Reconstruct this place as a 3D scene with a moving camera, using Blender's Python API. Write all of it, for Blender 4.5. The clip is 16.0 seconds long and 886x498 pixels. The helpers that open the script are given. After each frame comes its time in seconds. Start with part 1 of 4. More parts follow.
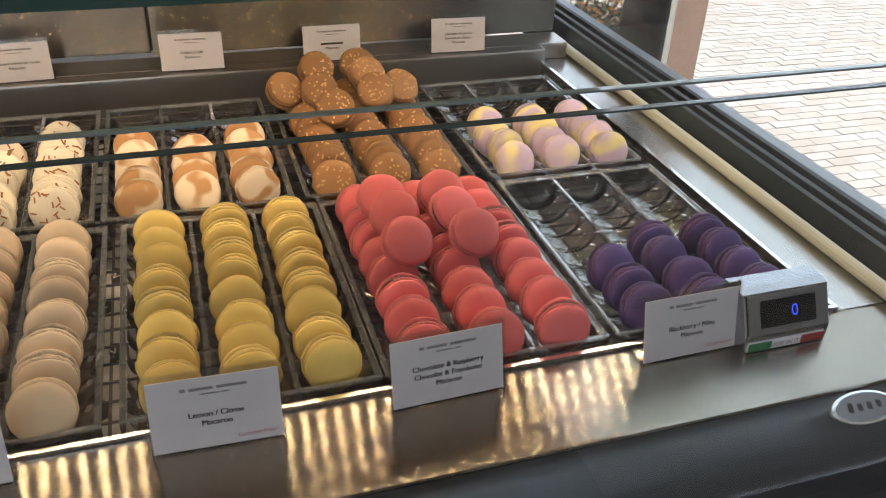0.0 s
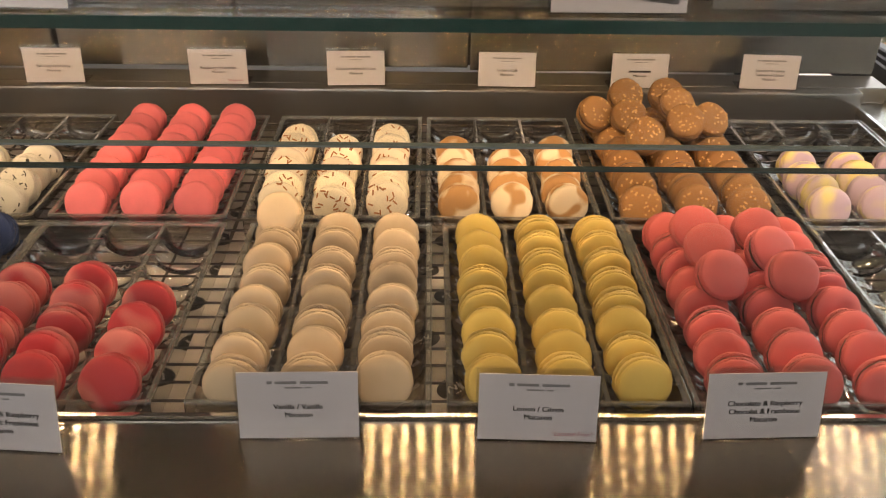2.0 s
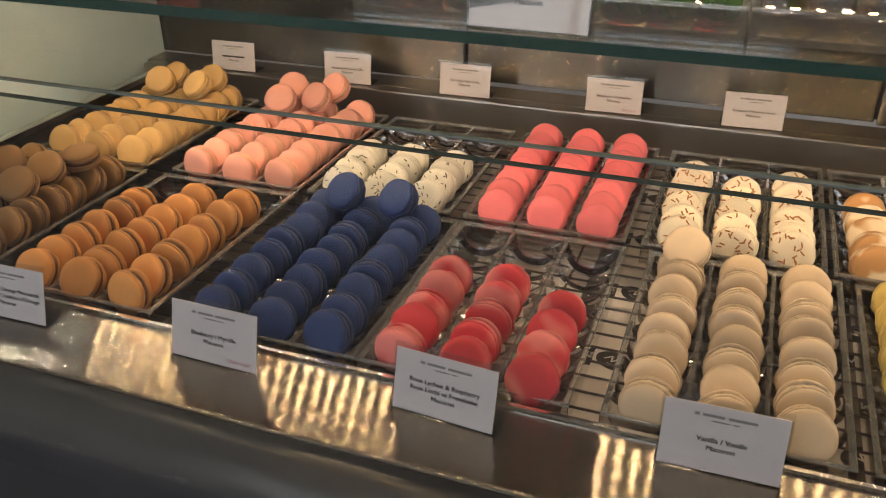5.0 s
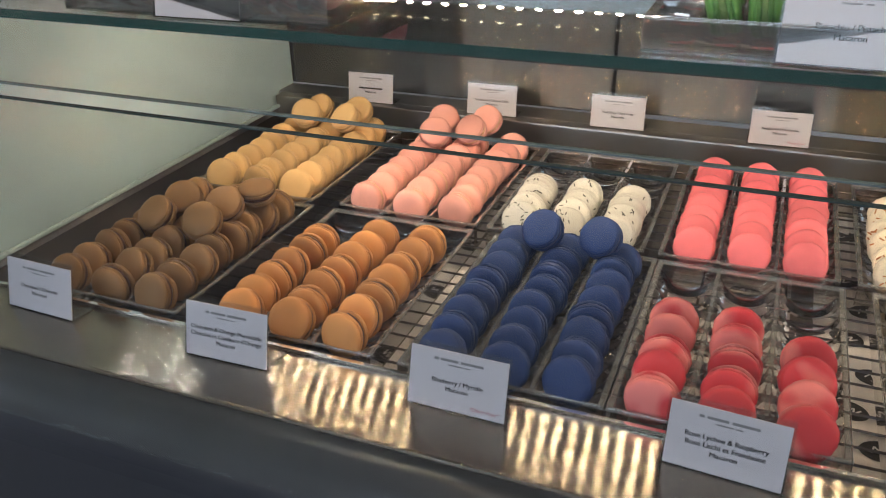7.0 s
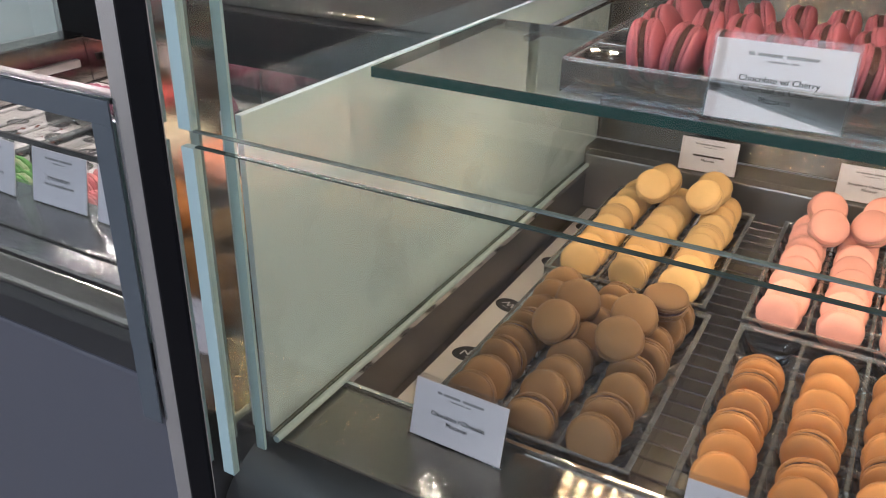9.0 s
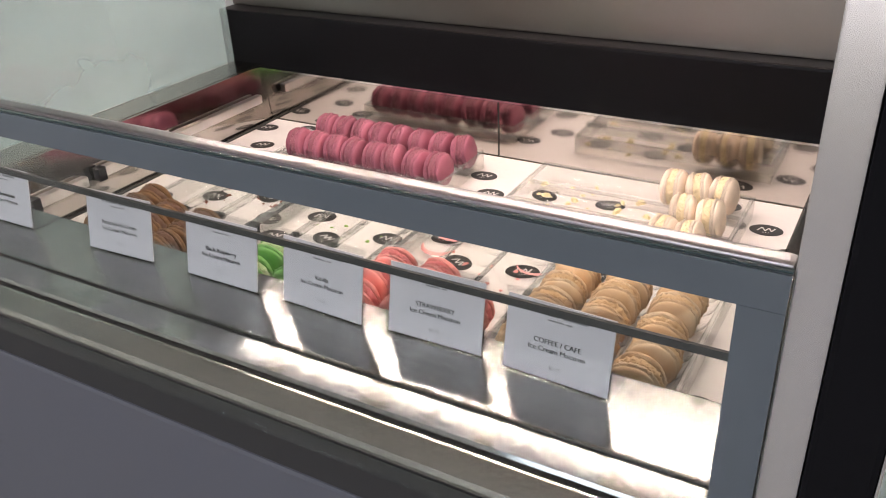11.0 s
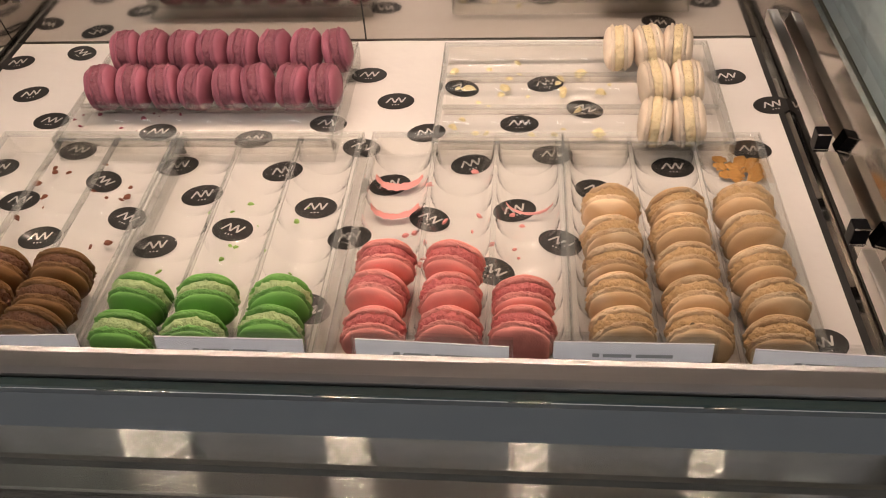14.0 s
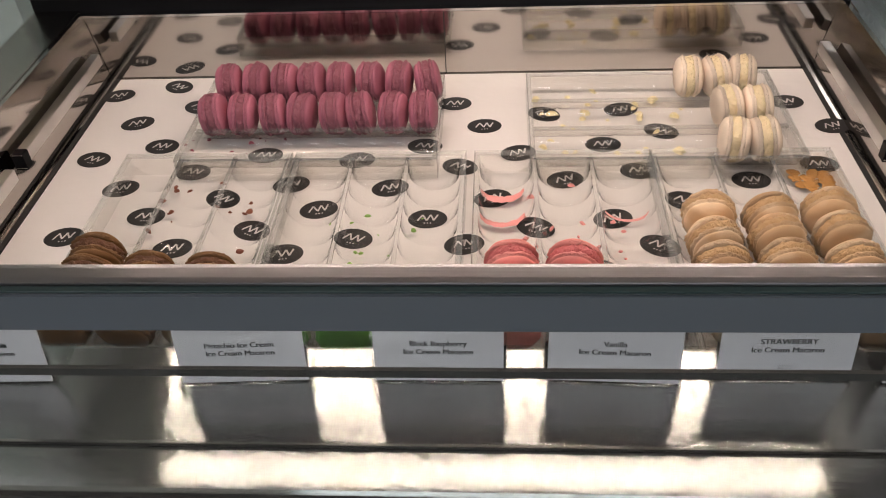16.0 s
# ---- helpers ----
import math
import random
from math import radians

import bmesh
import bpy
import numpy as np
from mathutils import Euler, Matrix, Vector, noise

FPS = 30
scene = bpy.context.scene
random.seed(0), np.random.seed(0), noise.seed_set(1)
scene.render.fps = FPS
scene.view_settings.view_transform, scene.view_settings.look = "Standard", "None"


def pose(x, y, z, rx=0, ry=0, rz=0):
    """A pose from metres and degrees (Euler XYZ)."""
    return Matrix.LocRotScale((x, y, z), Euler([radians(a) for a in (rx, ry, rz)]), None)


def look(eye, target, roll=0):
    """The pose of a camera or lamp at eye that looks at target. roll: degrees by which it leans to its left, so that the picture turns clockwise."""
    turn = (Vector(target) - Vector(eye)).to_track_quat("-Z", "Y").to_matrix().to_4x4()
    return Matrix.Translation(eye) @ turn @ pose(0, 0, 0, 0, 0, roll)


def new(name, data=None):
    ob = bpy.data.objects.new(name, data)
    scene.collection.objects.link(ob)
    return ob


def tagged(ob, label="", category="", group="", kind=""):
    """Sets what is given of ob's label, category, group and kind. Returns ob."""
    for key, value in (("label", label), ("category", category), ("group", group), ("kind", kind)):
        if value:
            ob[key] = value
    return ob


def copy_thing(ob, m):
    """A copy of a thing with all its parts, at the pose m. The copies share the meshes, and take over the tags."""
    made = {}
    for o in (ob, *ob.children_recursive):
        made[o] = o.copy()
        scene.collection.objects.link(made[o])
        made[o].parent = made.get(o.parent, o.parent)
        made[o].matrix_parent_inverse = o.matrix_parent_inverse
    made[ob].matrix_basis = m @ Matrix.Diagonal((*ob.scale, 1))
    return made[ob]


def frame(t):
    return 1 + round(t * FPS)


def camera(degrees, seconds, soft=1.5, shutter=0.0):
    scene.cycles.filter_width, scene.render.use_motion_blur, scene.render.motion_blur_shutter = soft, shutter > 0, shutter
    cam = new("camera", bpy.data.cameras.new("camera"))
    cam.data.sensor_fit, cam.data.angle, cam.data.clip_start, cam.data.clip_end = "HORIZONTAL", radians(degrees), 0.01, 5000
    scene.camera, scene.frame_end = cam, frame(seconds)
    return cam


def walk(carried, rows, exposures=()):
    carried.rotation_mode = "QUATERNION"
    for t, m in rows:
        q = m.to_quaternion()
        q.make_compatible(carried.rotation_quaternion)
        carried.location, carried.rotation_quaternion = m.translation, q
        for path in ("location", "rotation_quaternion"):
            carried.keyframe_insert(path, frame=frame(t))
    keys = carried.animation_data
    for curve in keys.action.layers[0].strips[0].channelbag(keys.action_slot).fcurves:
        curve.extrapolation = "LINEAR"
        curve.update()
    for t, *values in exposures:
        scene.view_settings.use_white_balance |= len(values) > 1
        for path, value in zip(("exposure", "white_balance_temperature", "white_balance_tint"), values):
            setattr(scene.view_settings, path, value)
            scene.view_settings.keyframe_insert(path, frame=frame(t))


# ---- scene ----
cam = camera(55.85, 16.0, soft=1.0)
PATH = [
    (0, (0.0473, -0.4517, 1.3361), (0.3255, 0.3497, 0.8066), 2.60),
    (0.5, (0.0314, -0.4531, 1.3372), (0.2739, 0.3647, 0.8153), 2.85),
    (1, (0.0059, -0.4582, 1.3424), (0.1743, 0.3823, 0.8274), 2.38),
    (1.5, (-0.0159, -0.4646, 1.3474), (0.0717, 0.3902, 0.8358), 1.59),
    (2, (-0.0379, -0.4677, 1.3487), (-0.0210, 0.3890, 0.8331), 0.94),
    (2.5, (-0.0565, -0.4680, 1.3476), (-0.1071, 0.3865, 0.8305), 0.51),
    (3, (-0.0743, -0.4730, 1.3491), (-0.1892, 0.3761, 0.8335), 0.15),
    (3.5, (-0.0988, -0.4811, 1.3513), (-0.2766, 0.3615, 0.8430), -0.19),
    (4, (-0.1215, -0.4884, 1.3542), (-0.3497, 0.3471, 0.8544), -0.26),
    (4.5, (-0.1425, -0.5001, 1.3584), (-0.4129, 0.3259, 0.8638), -0.30),
    (4.7, (-0.1488, -0.5040, 1.3558), (-0.4361, 0.3186, 0.8649), -0.40),
    (6.8, (-0.3233, -0.5439, 1.3571), (-0.6768, 0.2705, 0.8968), -0.95),
    (7, (-0.3565, -0.5479, 1.3576), (-0.6958, 0.2734, 0.8991), -1.21),
    (7.5, (-0.4549, -0.5673, 1.3652), (-0.7483, 0.2727, 0.9089), -1.02),
    (8, (-0.5312, -0.5727, 1.3734), (-0.8076, 0.2762, 0.9228), 0.26),
    (8.5, (-0.6376, -0.5574, 1.3774), (-0.9734, 0.2701, 0.9276), 1.49),
    (9, (-0.7812, -0.5090, 1.3811), (-1.2083, 0.2729, 0.9269), 1.07),
    (9.5, (-0.8856, -0.4588, 1.3787), (-1.3928, 0.2729, 0.9233), 0.61),
    (10, (-0.9890, -0.4572, 1.3780), (-1.5199, 0.2572, 0.9223), 0.25),
    (10.2, (-1.0415, -0.4595, 1.3795), (-1.5605, 0.2643, 0.9248), -0.10),
    (12.3, (-1.4319, -0.4078, 1.4106), (-1.7537, 0.3383, 0.8276), -5.65),
    (12.5, (-1.4584, -0.3820, 1.4165), (-1.7538, 0.3557, 0.8095), -5.72),
    (13, (-1.4927, -0.3440, 1.4123), (-1.7277, 0.3807, 0.7646), -5.43),
    (13.5, (-1.5269, -0.3045, 1.4157), (-1.6826, 0.4114, 0.7351), -5.07),
    (14, (-1.5581, -0.2781, 1.4121), (-1.6468, 0.4346, 0.7163), -4.16),
    (14.5, (-1.5684, -0.2784, 1.4129), (-1.6332, 0.4358, 0.7159), -3.62),
    (15, (-1.5837, -0.2917, 1.4169), (-1.6377, 0.4338, 0.7309), -3.09),
    (15.5, (-1.6191, -0.3212, 1.4177), (-1.6718, 0.4229, 0.7517), -3.04),
    (16, (-1.6725, -0.3617, 1.4248), (-1.7377, 0.3981, 0.7779), -3.33),
]
walk(cam, [(t, look(eye, target, roll)) for t, eye, target, roll in PATH], exposures=[
    (0, 0.06, 6600, 21), (0.5, -0.10, 7000, 24), (1, -0.16, 7500, 25), (2, 0.12, 8000, 26), (2.5, 0.16, 7900, 26), (3.5, 0.12, 7700, 25), (4.7, 0.12, 7400, 24), (7, 0.38, 6000, 20), (8, 0.52, 5900, 20), (8.5, 0.50, 6000, 21), (9, 0.62, 6100, 21),
    (9.5, 0.92, 6200, 21), (10.2, 0.88, 6400, 20), (12.5, 0.50, 7500, 21), (13, 0.28, 7500, 20), (13.5, 0.08, 7500, 20), (14, 0.24, 7900, 20), (14.5, 0.33, 7800, 20), (15, 0.26, 7900, 20), (15.5, 0.24, 7500, 19), (16, 0.10, 7000, 18)])

# ---------------------------------------------------------------- world and light
world = bpy.data.worlds.new("sky")
scene.world = world
world.use_nodes = True
wn = world.node_tree.nodes
sky = wn.new("ShaderNodeTexSky")
sky.sky_type, sky.sun_disc = "NISHITA", False
sky.sun_elevation, sky.sun_rotation = radians(68), radians(6)
world.node_tree.links.new(sky.outputs[0], wn["Background"].inputs[0])
wn["Background"].inputs[1].default_value = 0.15

sun = new("sun", bpy.data.lights.new("sun", "SUN"))
sun.data.energy, sun.data.angle, sun.data.color = 5.0, radians(0.5), (1.0, 0.95, 0.88)
sun.matrix_world = look((0.35, 3.6, 9.0), (0, 0, 0))


def area(name, place, target, size_x, size_y, watts, colour):
    lamp = new(name, bpy.data.lights.new(name, "AREA"))
    lamp.data.shape, lamp.data.size, lamp.data.size_y = "RECTANGLE", size_x, size_y
    lamp.data.energy, lamp.data.color = watts, colour
    lamp.matrix_world = look(place, target)
    return lamp


# Added fill lamp, unseen, brightening the fronts on the freezer side.
area("added_front_fill", (-2.7, -1.7, 2.82), (-2.6, -1.5, 0), 1.8, 0.6, 26.0, (0.88, 0.94, 1.0))
area("window_sky", (0.79, 0.78, 1.75), (-1.0, 0.3, 1.2), 1.8, 1.6, 17.0, (0.86, 0.93, 1.0))
# Added cool fill from the south, lifting card faces and the freezer panel.
area("added_south_fill", (-1.3, -3.65, 1.65), (-1.3, 0.0, 1.65), 2.6, 1.6, 26.0, (0.86, 0.92, 1.0))


# ---------------------------------------------------------------- materials
def mat(name, colour=(0.8, 0.8, 0.8), rough=0.5, metal=0.0):
    m = bpy.data.materials.new(name)
    m.use_nodes = True
    b = m.node_tree.nodes["Principled BSDF"]
    b.inputs["Base Color"].default_value = (*colour, 1)
    b.inputs["Roughness"].default_value = rough
    b.inputs["Metallic"].default_value = metal
    return m


def tex(m, kind, scale, stretch=(1, 1, 1), coords="Object", detail=4.0):
    """A noise or voronoi texture in metres; returns its node."""
    n, l = m.node_tree.nodes, m.node_tree.links
    c, mp, t = n.new("ShaderNodeTexCoord"), n.new("ShaderNodeMapping"), n.new(kind)
    mp.inputs["Scale"].default_value = stretch
    t.inputs["Scale"].default_value = scale
    if kind == "ShaderNodeTexNoise":
        t.inputs["Detail"].default_value = detail
    l.new(c.outputs[coords], mp.inputs[0])
    l.new(mp.outputs[0], t.inputs["Vector"])
    return t


def ramp(m, source, stops, output=0):
    r = m.node_tree.nodes.new("ShaderNodeValToRGB")
    el = r.color_ramp.elements
    while len(el) < len(stops):
        el.new(0.5)
    for e, (p, c) in zip(el, stops):
        e.position, e.color = p, (*c, 1) if len(c) == 3 else c
    m.node_tree.links.new(source.outputs[output], r.inputs[0])
    return r


def bump(m, source, strength, distance=0.001, output=0):
    n = m.node_tree.nodes.new("ShaderNodeBump")
    n.inputs["Strength"].default_value, n.inputs["Distance"].default_value = strength, distance
    m.node_tree.links.new(source.outputs[output], n.inputs["Height"])
    m.node_tree.links.new(n.outputs[0], m.node_tree.nodes["Principled BSDF"].inputs["Normal"])


def feed(m, node, socket, output=0):
    m.node_tree.links.new(node.outputs[output], m.node_tree.nodes["Principled BSDF"].inputs[socket])


def brushed(name, colour, rough, stretch, strength=0.25, aniso=0.7, axis="X"):
    m = mat(name, colour, rough, 1.0)
    grain = tex(m, "ShaderNodeTexNoise", 900, stretch, detail=2)
    cloud = tex(m, "ShaderNodeTexNoise", 14, detail=5)
    r = ramp(m, cloud, [(0.3, (rough - 0.015,) * 3), (0.75, (rough + 0.025,) * 3)])
    feed(m, r, "Roughness")
    bump(m, grain, strength, 0.0004)
    across = m.node_tree.nodes.new("ShaderNodeCombineXYZ")
    across.inputs["Y" if axis == "X" else "X"].default_value = 1.0
    feed(m, across, "Tangent")
    m.node_tree.nodes["Principled BSDF"].inputs["Anisotropic"].default_value = aniso
    return m


def streaky(name, colour, rough, aniso):
    """Steel with a fine straight grain, which draws lights out across the grain."""
    m = bpy.data.materials.new(name)
    m.use_nodes = True
    n, l = m.node_tree.nodes, m.node_tree.links
    n.clear()
    out, gl, tan = n.new("ShaderNodeOutputMaterial"), n.new("ShaderNodeBsdfAnisotropic"), n.new("ShaderNodeCombineXYZ")
    gl.inputs["Roughness"].default_value, gl.inputs["Anisotropy"].default_value = rough, aniso
    tan.inputs["X"].default_value = 1.0
    l.new(tan.outputs[0], gl.inputs["Tangent"])
    cloud = tex(m, "ShaderNodeTexNoise", 9, detail=6)
    grain = tex(m, "ShaderNodeTexNoise", 700, (0.01, 1, 1), detail=2)
    r = ramp(m, cloud, [(0.3, tuple(c * 0.88 for c in colour)), (0.7, colour)])
    g = ramp(m, grain, [(0.3, (0.86, 0.86, 0.86)), (0.7, (1, 1, 1))])
    mul = n.new("ShaderNodeMixRGB")
    mul.blend_type = "MULTIPLY"
    mul.inputs[0].default_value = 1.0
    l.new(r.outputs[0], mul.inputs[1])
    l.new(g.outputs[0], mul.inputs[2])
    l.new(mul.outputs[0], gl.inputs["Color"])
    l.new(gl.outputs[0], out.inputs[0])
    return m


def clear(name, tint, gloss, rough=0.03, ior=1.45):
    """Thin clear sheet: straight-through light, with a gloss by angle."""
    m = bpy.data.materials.new(name)
    m.use_nodes = True
    n, l = m.node_tree.nodes, m.node_tree.links
    n.clear()
    out, mix = n.new("ShaderNodeOutputMaterial"), n.new("ShaderNodeMixShader")
    tr, gl, fr = n.new("ShaderNodeBsdfTransparent"), n.new("ShaderNodeBsdfGlossy"), n.new("ShaderNodeLayerWeight")
    tr.inputs[0].default_value = (*tint, 1)
    gl.inputs["Roughness"].default_value = rough
    fr.inputs[0].default_value = 0.5
    power, mul = n.new("ShaderNodeMath"), n.new("ShaderNodeMath")
    power.operation, power.inputs[1].default_value = "POWER", 5.0
    mul.operation, mul.use_clamp = "MULTIPLY_ADD", True
    base = ((ior - 1) / (ior + 1)) ** 2
    mul.inputs[1].default_value, mul.inputs[2].default_value = gloss * (1 - base), gloss * base
    l.new(fr.outputs["Facing"], power.inputs[0])
    l.new(power.outputs[0], mul.inputs[0])
    l.new(mul.outputs[0], mix.inputs[0])
    l.new(tr.outputs[0], mix.inputs[1])
    l.new(gl.outputs[0], mix.inputs[2])
    l.new(mix.outputs[0], out.inputs[0])
    return m


def hazy(name, tint, haze, gloss, haze_tint=(0.82, 0.87, 0.88)):
    """Clear sheet with a thin, uneven, pale diffuse layer mixed in."""
    m = clear(name, tint, gloss, 0.02)
    n, l = m.node_tree.nodes, m.node_tree.links
    out = next(x for x in n if x.type == "OUTPUT_MATERIAL")
    inner = out.inputs[0].links[0].from_socket
    mix, bloom = n.new("ShaderNodeMixShader"), n.new("ShaderNodeBsdfDiffuse")
    bloom.inputs[0].default_value = (*haze_tint, 1)
    cloud = tex(m, "ShaderNodeTexNoise", 5, detail=4)
    r = ramp(m, cloud, [(0.25, (haze * 0.8,) * 3), (0.8, (min(1, haze * 1.25),) * 3)])
    l.new(r.outputs[0], mix.inputs[0])
    l.new(inner, mix.inputs[1])
    l.new(bloom.outputs[0], mix.inputs[2])
    l.new(mix.outputs[0], out.inputs[0])
    return m


def glow(name, colour, strength):
    m = mat(name, colour)
    b = m.node_tree.nodes["Principled BSDF"]
    b.inputs["Emission Color"].default_value = (*colour, 1)
    b.inputs["Emission Strength"].default_value = strength
    return m


STEEL = streaky("brushed_steel", (0.36, 0.325, 0.275), 0.16, 0.74)
STEEL_ICE = streaky("polished_deck_steel", (0.47, 0.465, 0.46), 0.16, 0.68)
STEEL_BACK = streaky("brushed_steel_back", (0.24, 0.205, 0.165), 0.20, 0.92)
STEEL_LEDGE = brushed("brushed_steel_ledge", (0.40, 0.37, 0.335), 0.30, (0.02, 1, 1), 0.15)
STEEL_SIDE = brushed("brushed_steel_side", (0.46, 0.44, 0.41), 0.22, (1, 0.02, 1), axis="Y")
MIRROR = brushed("polished_steel", (0.72, 0.70, 0.67), 0.07, (0.2, 1, 1), 0.03, 0.0)
# Polished steel again, with the walls' dimmer reflections put into a darker colour.
MIRROR_DIM = brushed("darkened_polished_steel", (0.52, 0.49, 0.46), 0.08, (0.2, 1, 1), 0.03, 0.0)
CHROME = mat("chrome", (0.75, 0.75, 0.75), 0.12, 1.0)
WIRE = mat("wire_steel", (0.11, 0.10, 0.095), 0.4, 1.0)
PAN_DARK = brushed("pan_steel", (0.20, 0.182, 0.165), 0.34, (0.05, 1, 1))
# Darker copy of the grey paint; the pastry front's dimmer light is in its colour.
GREY_SHADED = mat("shaded_grey_paint", (0.020, 0.024, 0.029), 0.36)
bump(GREY_SHADED, tex(GREY_SHADED, "ShaderNodeTexNoise", 700), 0.05, 0.0003)
GREY = mat("grey_paint", (0.085, 0.090, 0.106), 0.45)
bump(GREY, tex(GREY, "ShaderNodeTexNoise", 900), 0.06, 0.0003)
BAND = mat("grey_screen_print", (0.080, 0.098, 0.112), 0.25)
BLACK = mat("black_frame", (0.006, 0.006, 0.007), 0.30)
RAIL_STEEL = brushed("satin_rail_steel", (0.33, 0.32, 0.33), 0.33, (0.02, 1, 1), 0.1, 0.0)
BLACK.node_tree.nodes["Principled BSDF"].inputs["Specular IOR Level"].default_value = 0.06
SLIDE = brushed("satin_slide_steel", (0.72, 0.70, 0.68), 0.30, (1, 0.02, 1), 0.1, 0.3, axis="Y")
SATIN = mat("satin_trim", (0.66, 0.65, 0.63), 0.24, 0.85)
BLACKSOFT = mat("black_rubber", (0.02, 0.02, 0.02), 0.6)
CREAM_TUBE = mat("cream_gasket", (0.50, 0.50, 0.38), 0.4)
SHELFEDGE = mat("green_glass_edge", (0.010, 0.052, 0.047), 0.08)
STEELEDGE = mat("grey_glass_edge", (0.13, 0.17, 0.17), 0.06)
DARKEDGE = mat("dark_glass_edge", (0.035, 0.055, 0.055), 0.06)
GLASSEDGE = mat("pale_glass_edge", (0.36, 0.50, 0.50), 0.12)
GLASS = clear("clear_glass", (0.96, 0.985, 0.975), 1.0, 0.0)
RIM = hazy("tray_rim", (0.93, 0.93, 0.92), 0.07, 6.0)
RIM_ICE = hazy("freezer_tray_rim", (0.97, 0.97, 0.96), 0.07, 1.6)
GLASS_HAZE = hazy("milky_glass", (0.88, 0.96, 0.96), 0.27, 3.0, (0.66, 0.84, 0.87))
GLASS_SIDE = clear("side_glass", (0.965, 0.99, 0.99), 1.2, 0.0)
PANEL = mat("frosted_panel", (0.80, 0.94, 1.0), 0.3)
feed(PANEL, ramp(PANEL, tex(PANEL, "ShaderNodeTexNoise", 7, detail=5), [(0.3, (0.22,) * 3), (0.75, (0.36,) * 3)]), "Roughness")
pn, pl = PANEL.node_tree.nodes, PANEL.node_tree.links
frost, through_mix = pn.new("ShaderNodeBsdfTranslucent"), pn.new("ShaderNodeMixShader")
frost.inputs[0].default_value = (0.80, 0.92, 0.97, 1)
through_mix.inputs[0].default_value = 0.12
pl.new(pn["Principled BSDF"].outputs[0], through_mix.inputs[1])
pl.new(frost.outputs[0], through_mix.inputs[2])
pl.new(through_mix.outputs[0], pn["Material Output"].inputs[0])
PLASTIC = clear("tray_plastic", (0.90, 0.89, 0.87), 5.0, 0.07, 1.5)
PLASTIC_ICE = clear("freezer_tray_plastic", (0.96, 0.96, 0.95), 1.1, 0.12, 1.5)

ACRYLIC = clear("acrylic", (0.97, 0.97, 0.97), 1.0, 0.03)
PAPER = mat("card_paper", (0.79, 0.765, 0.82), 0.7)
bump(PAPER, tex(PAPER, "ShaderNodeTexNoise", 30, detail=2), 0.25, 0.003)
INK, INKGREY, INKRED = mat("black_ink", (0.02, 0.02, 0.025), 0.7), mat("grey_ink", (0.28, 0.28, 0.30), 0.7), mat("red_ink", (0.45, 0.03, 0.08), 0.7)
LINER = mat("liner_paper", (0.74, 0.70, 0.68), 0.55)
bump(LINER, tex(LINER, "ShaderNodeTexNoise", 18, detail=3), 0.5, 0.006)
DOT = mat("liner_print", (0.02, 0.018, 0.018), 0.5)
DOTMARK = mat("liner_mark", (0.66, 0.63, 0.61), 0.6)
WALL = mat("wall_paint", (0.62, 0.60, 0.56), 0.8)
bump(WALL, tex(WALL, "ShaderNodeTexNoise", 120), 0.15, 0.002)
CEIL = mat("ceiling_paint", (0.75, 0.74, 0.72), 0.9)
bump(CEIL, tex(CEIL, "ShaderNodeTexNoise", 90), 0.15, 0.002)
FLOOR = mat("floor_tile", (0.20, 0.19, 0.18), 0.45)
feed(FLOOR, ramp(FLOOR, tex(FLOOR, "ShaderNodeTexNoise", 6), [(0.3, (0.16, 0.15, 0.14)), (0.7, (0.25, 0.24, 0.22))]), "Base Color")
BRICK = mat("paving_brick", (0.45, 0.30, 0.22), 0.85)
bump(BRICK, tex(BRICK, "ShaderNodeTexNoise", 60), 0.5, 0.004)
MORTAR = mat("paving_sand", (0.66, 0.58, 0.51), 0.9)
bump(MORTAR, tex(MORTAR, "ShaderNodeTexNoise", 200), 0.5, 0.004)
LED = glow("led", (1.0, 0.75, 0.45), 255.0)
LEDW = glow("led_white", (1.0, 0.87, 0.76), 215.0)


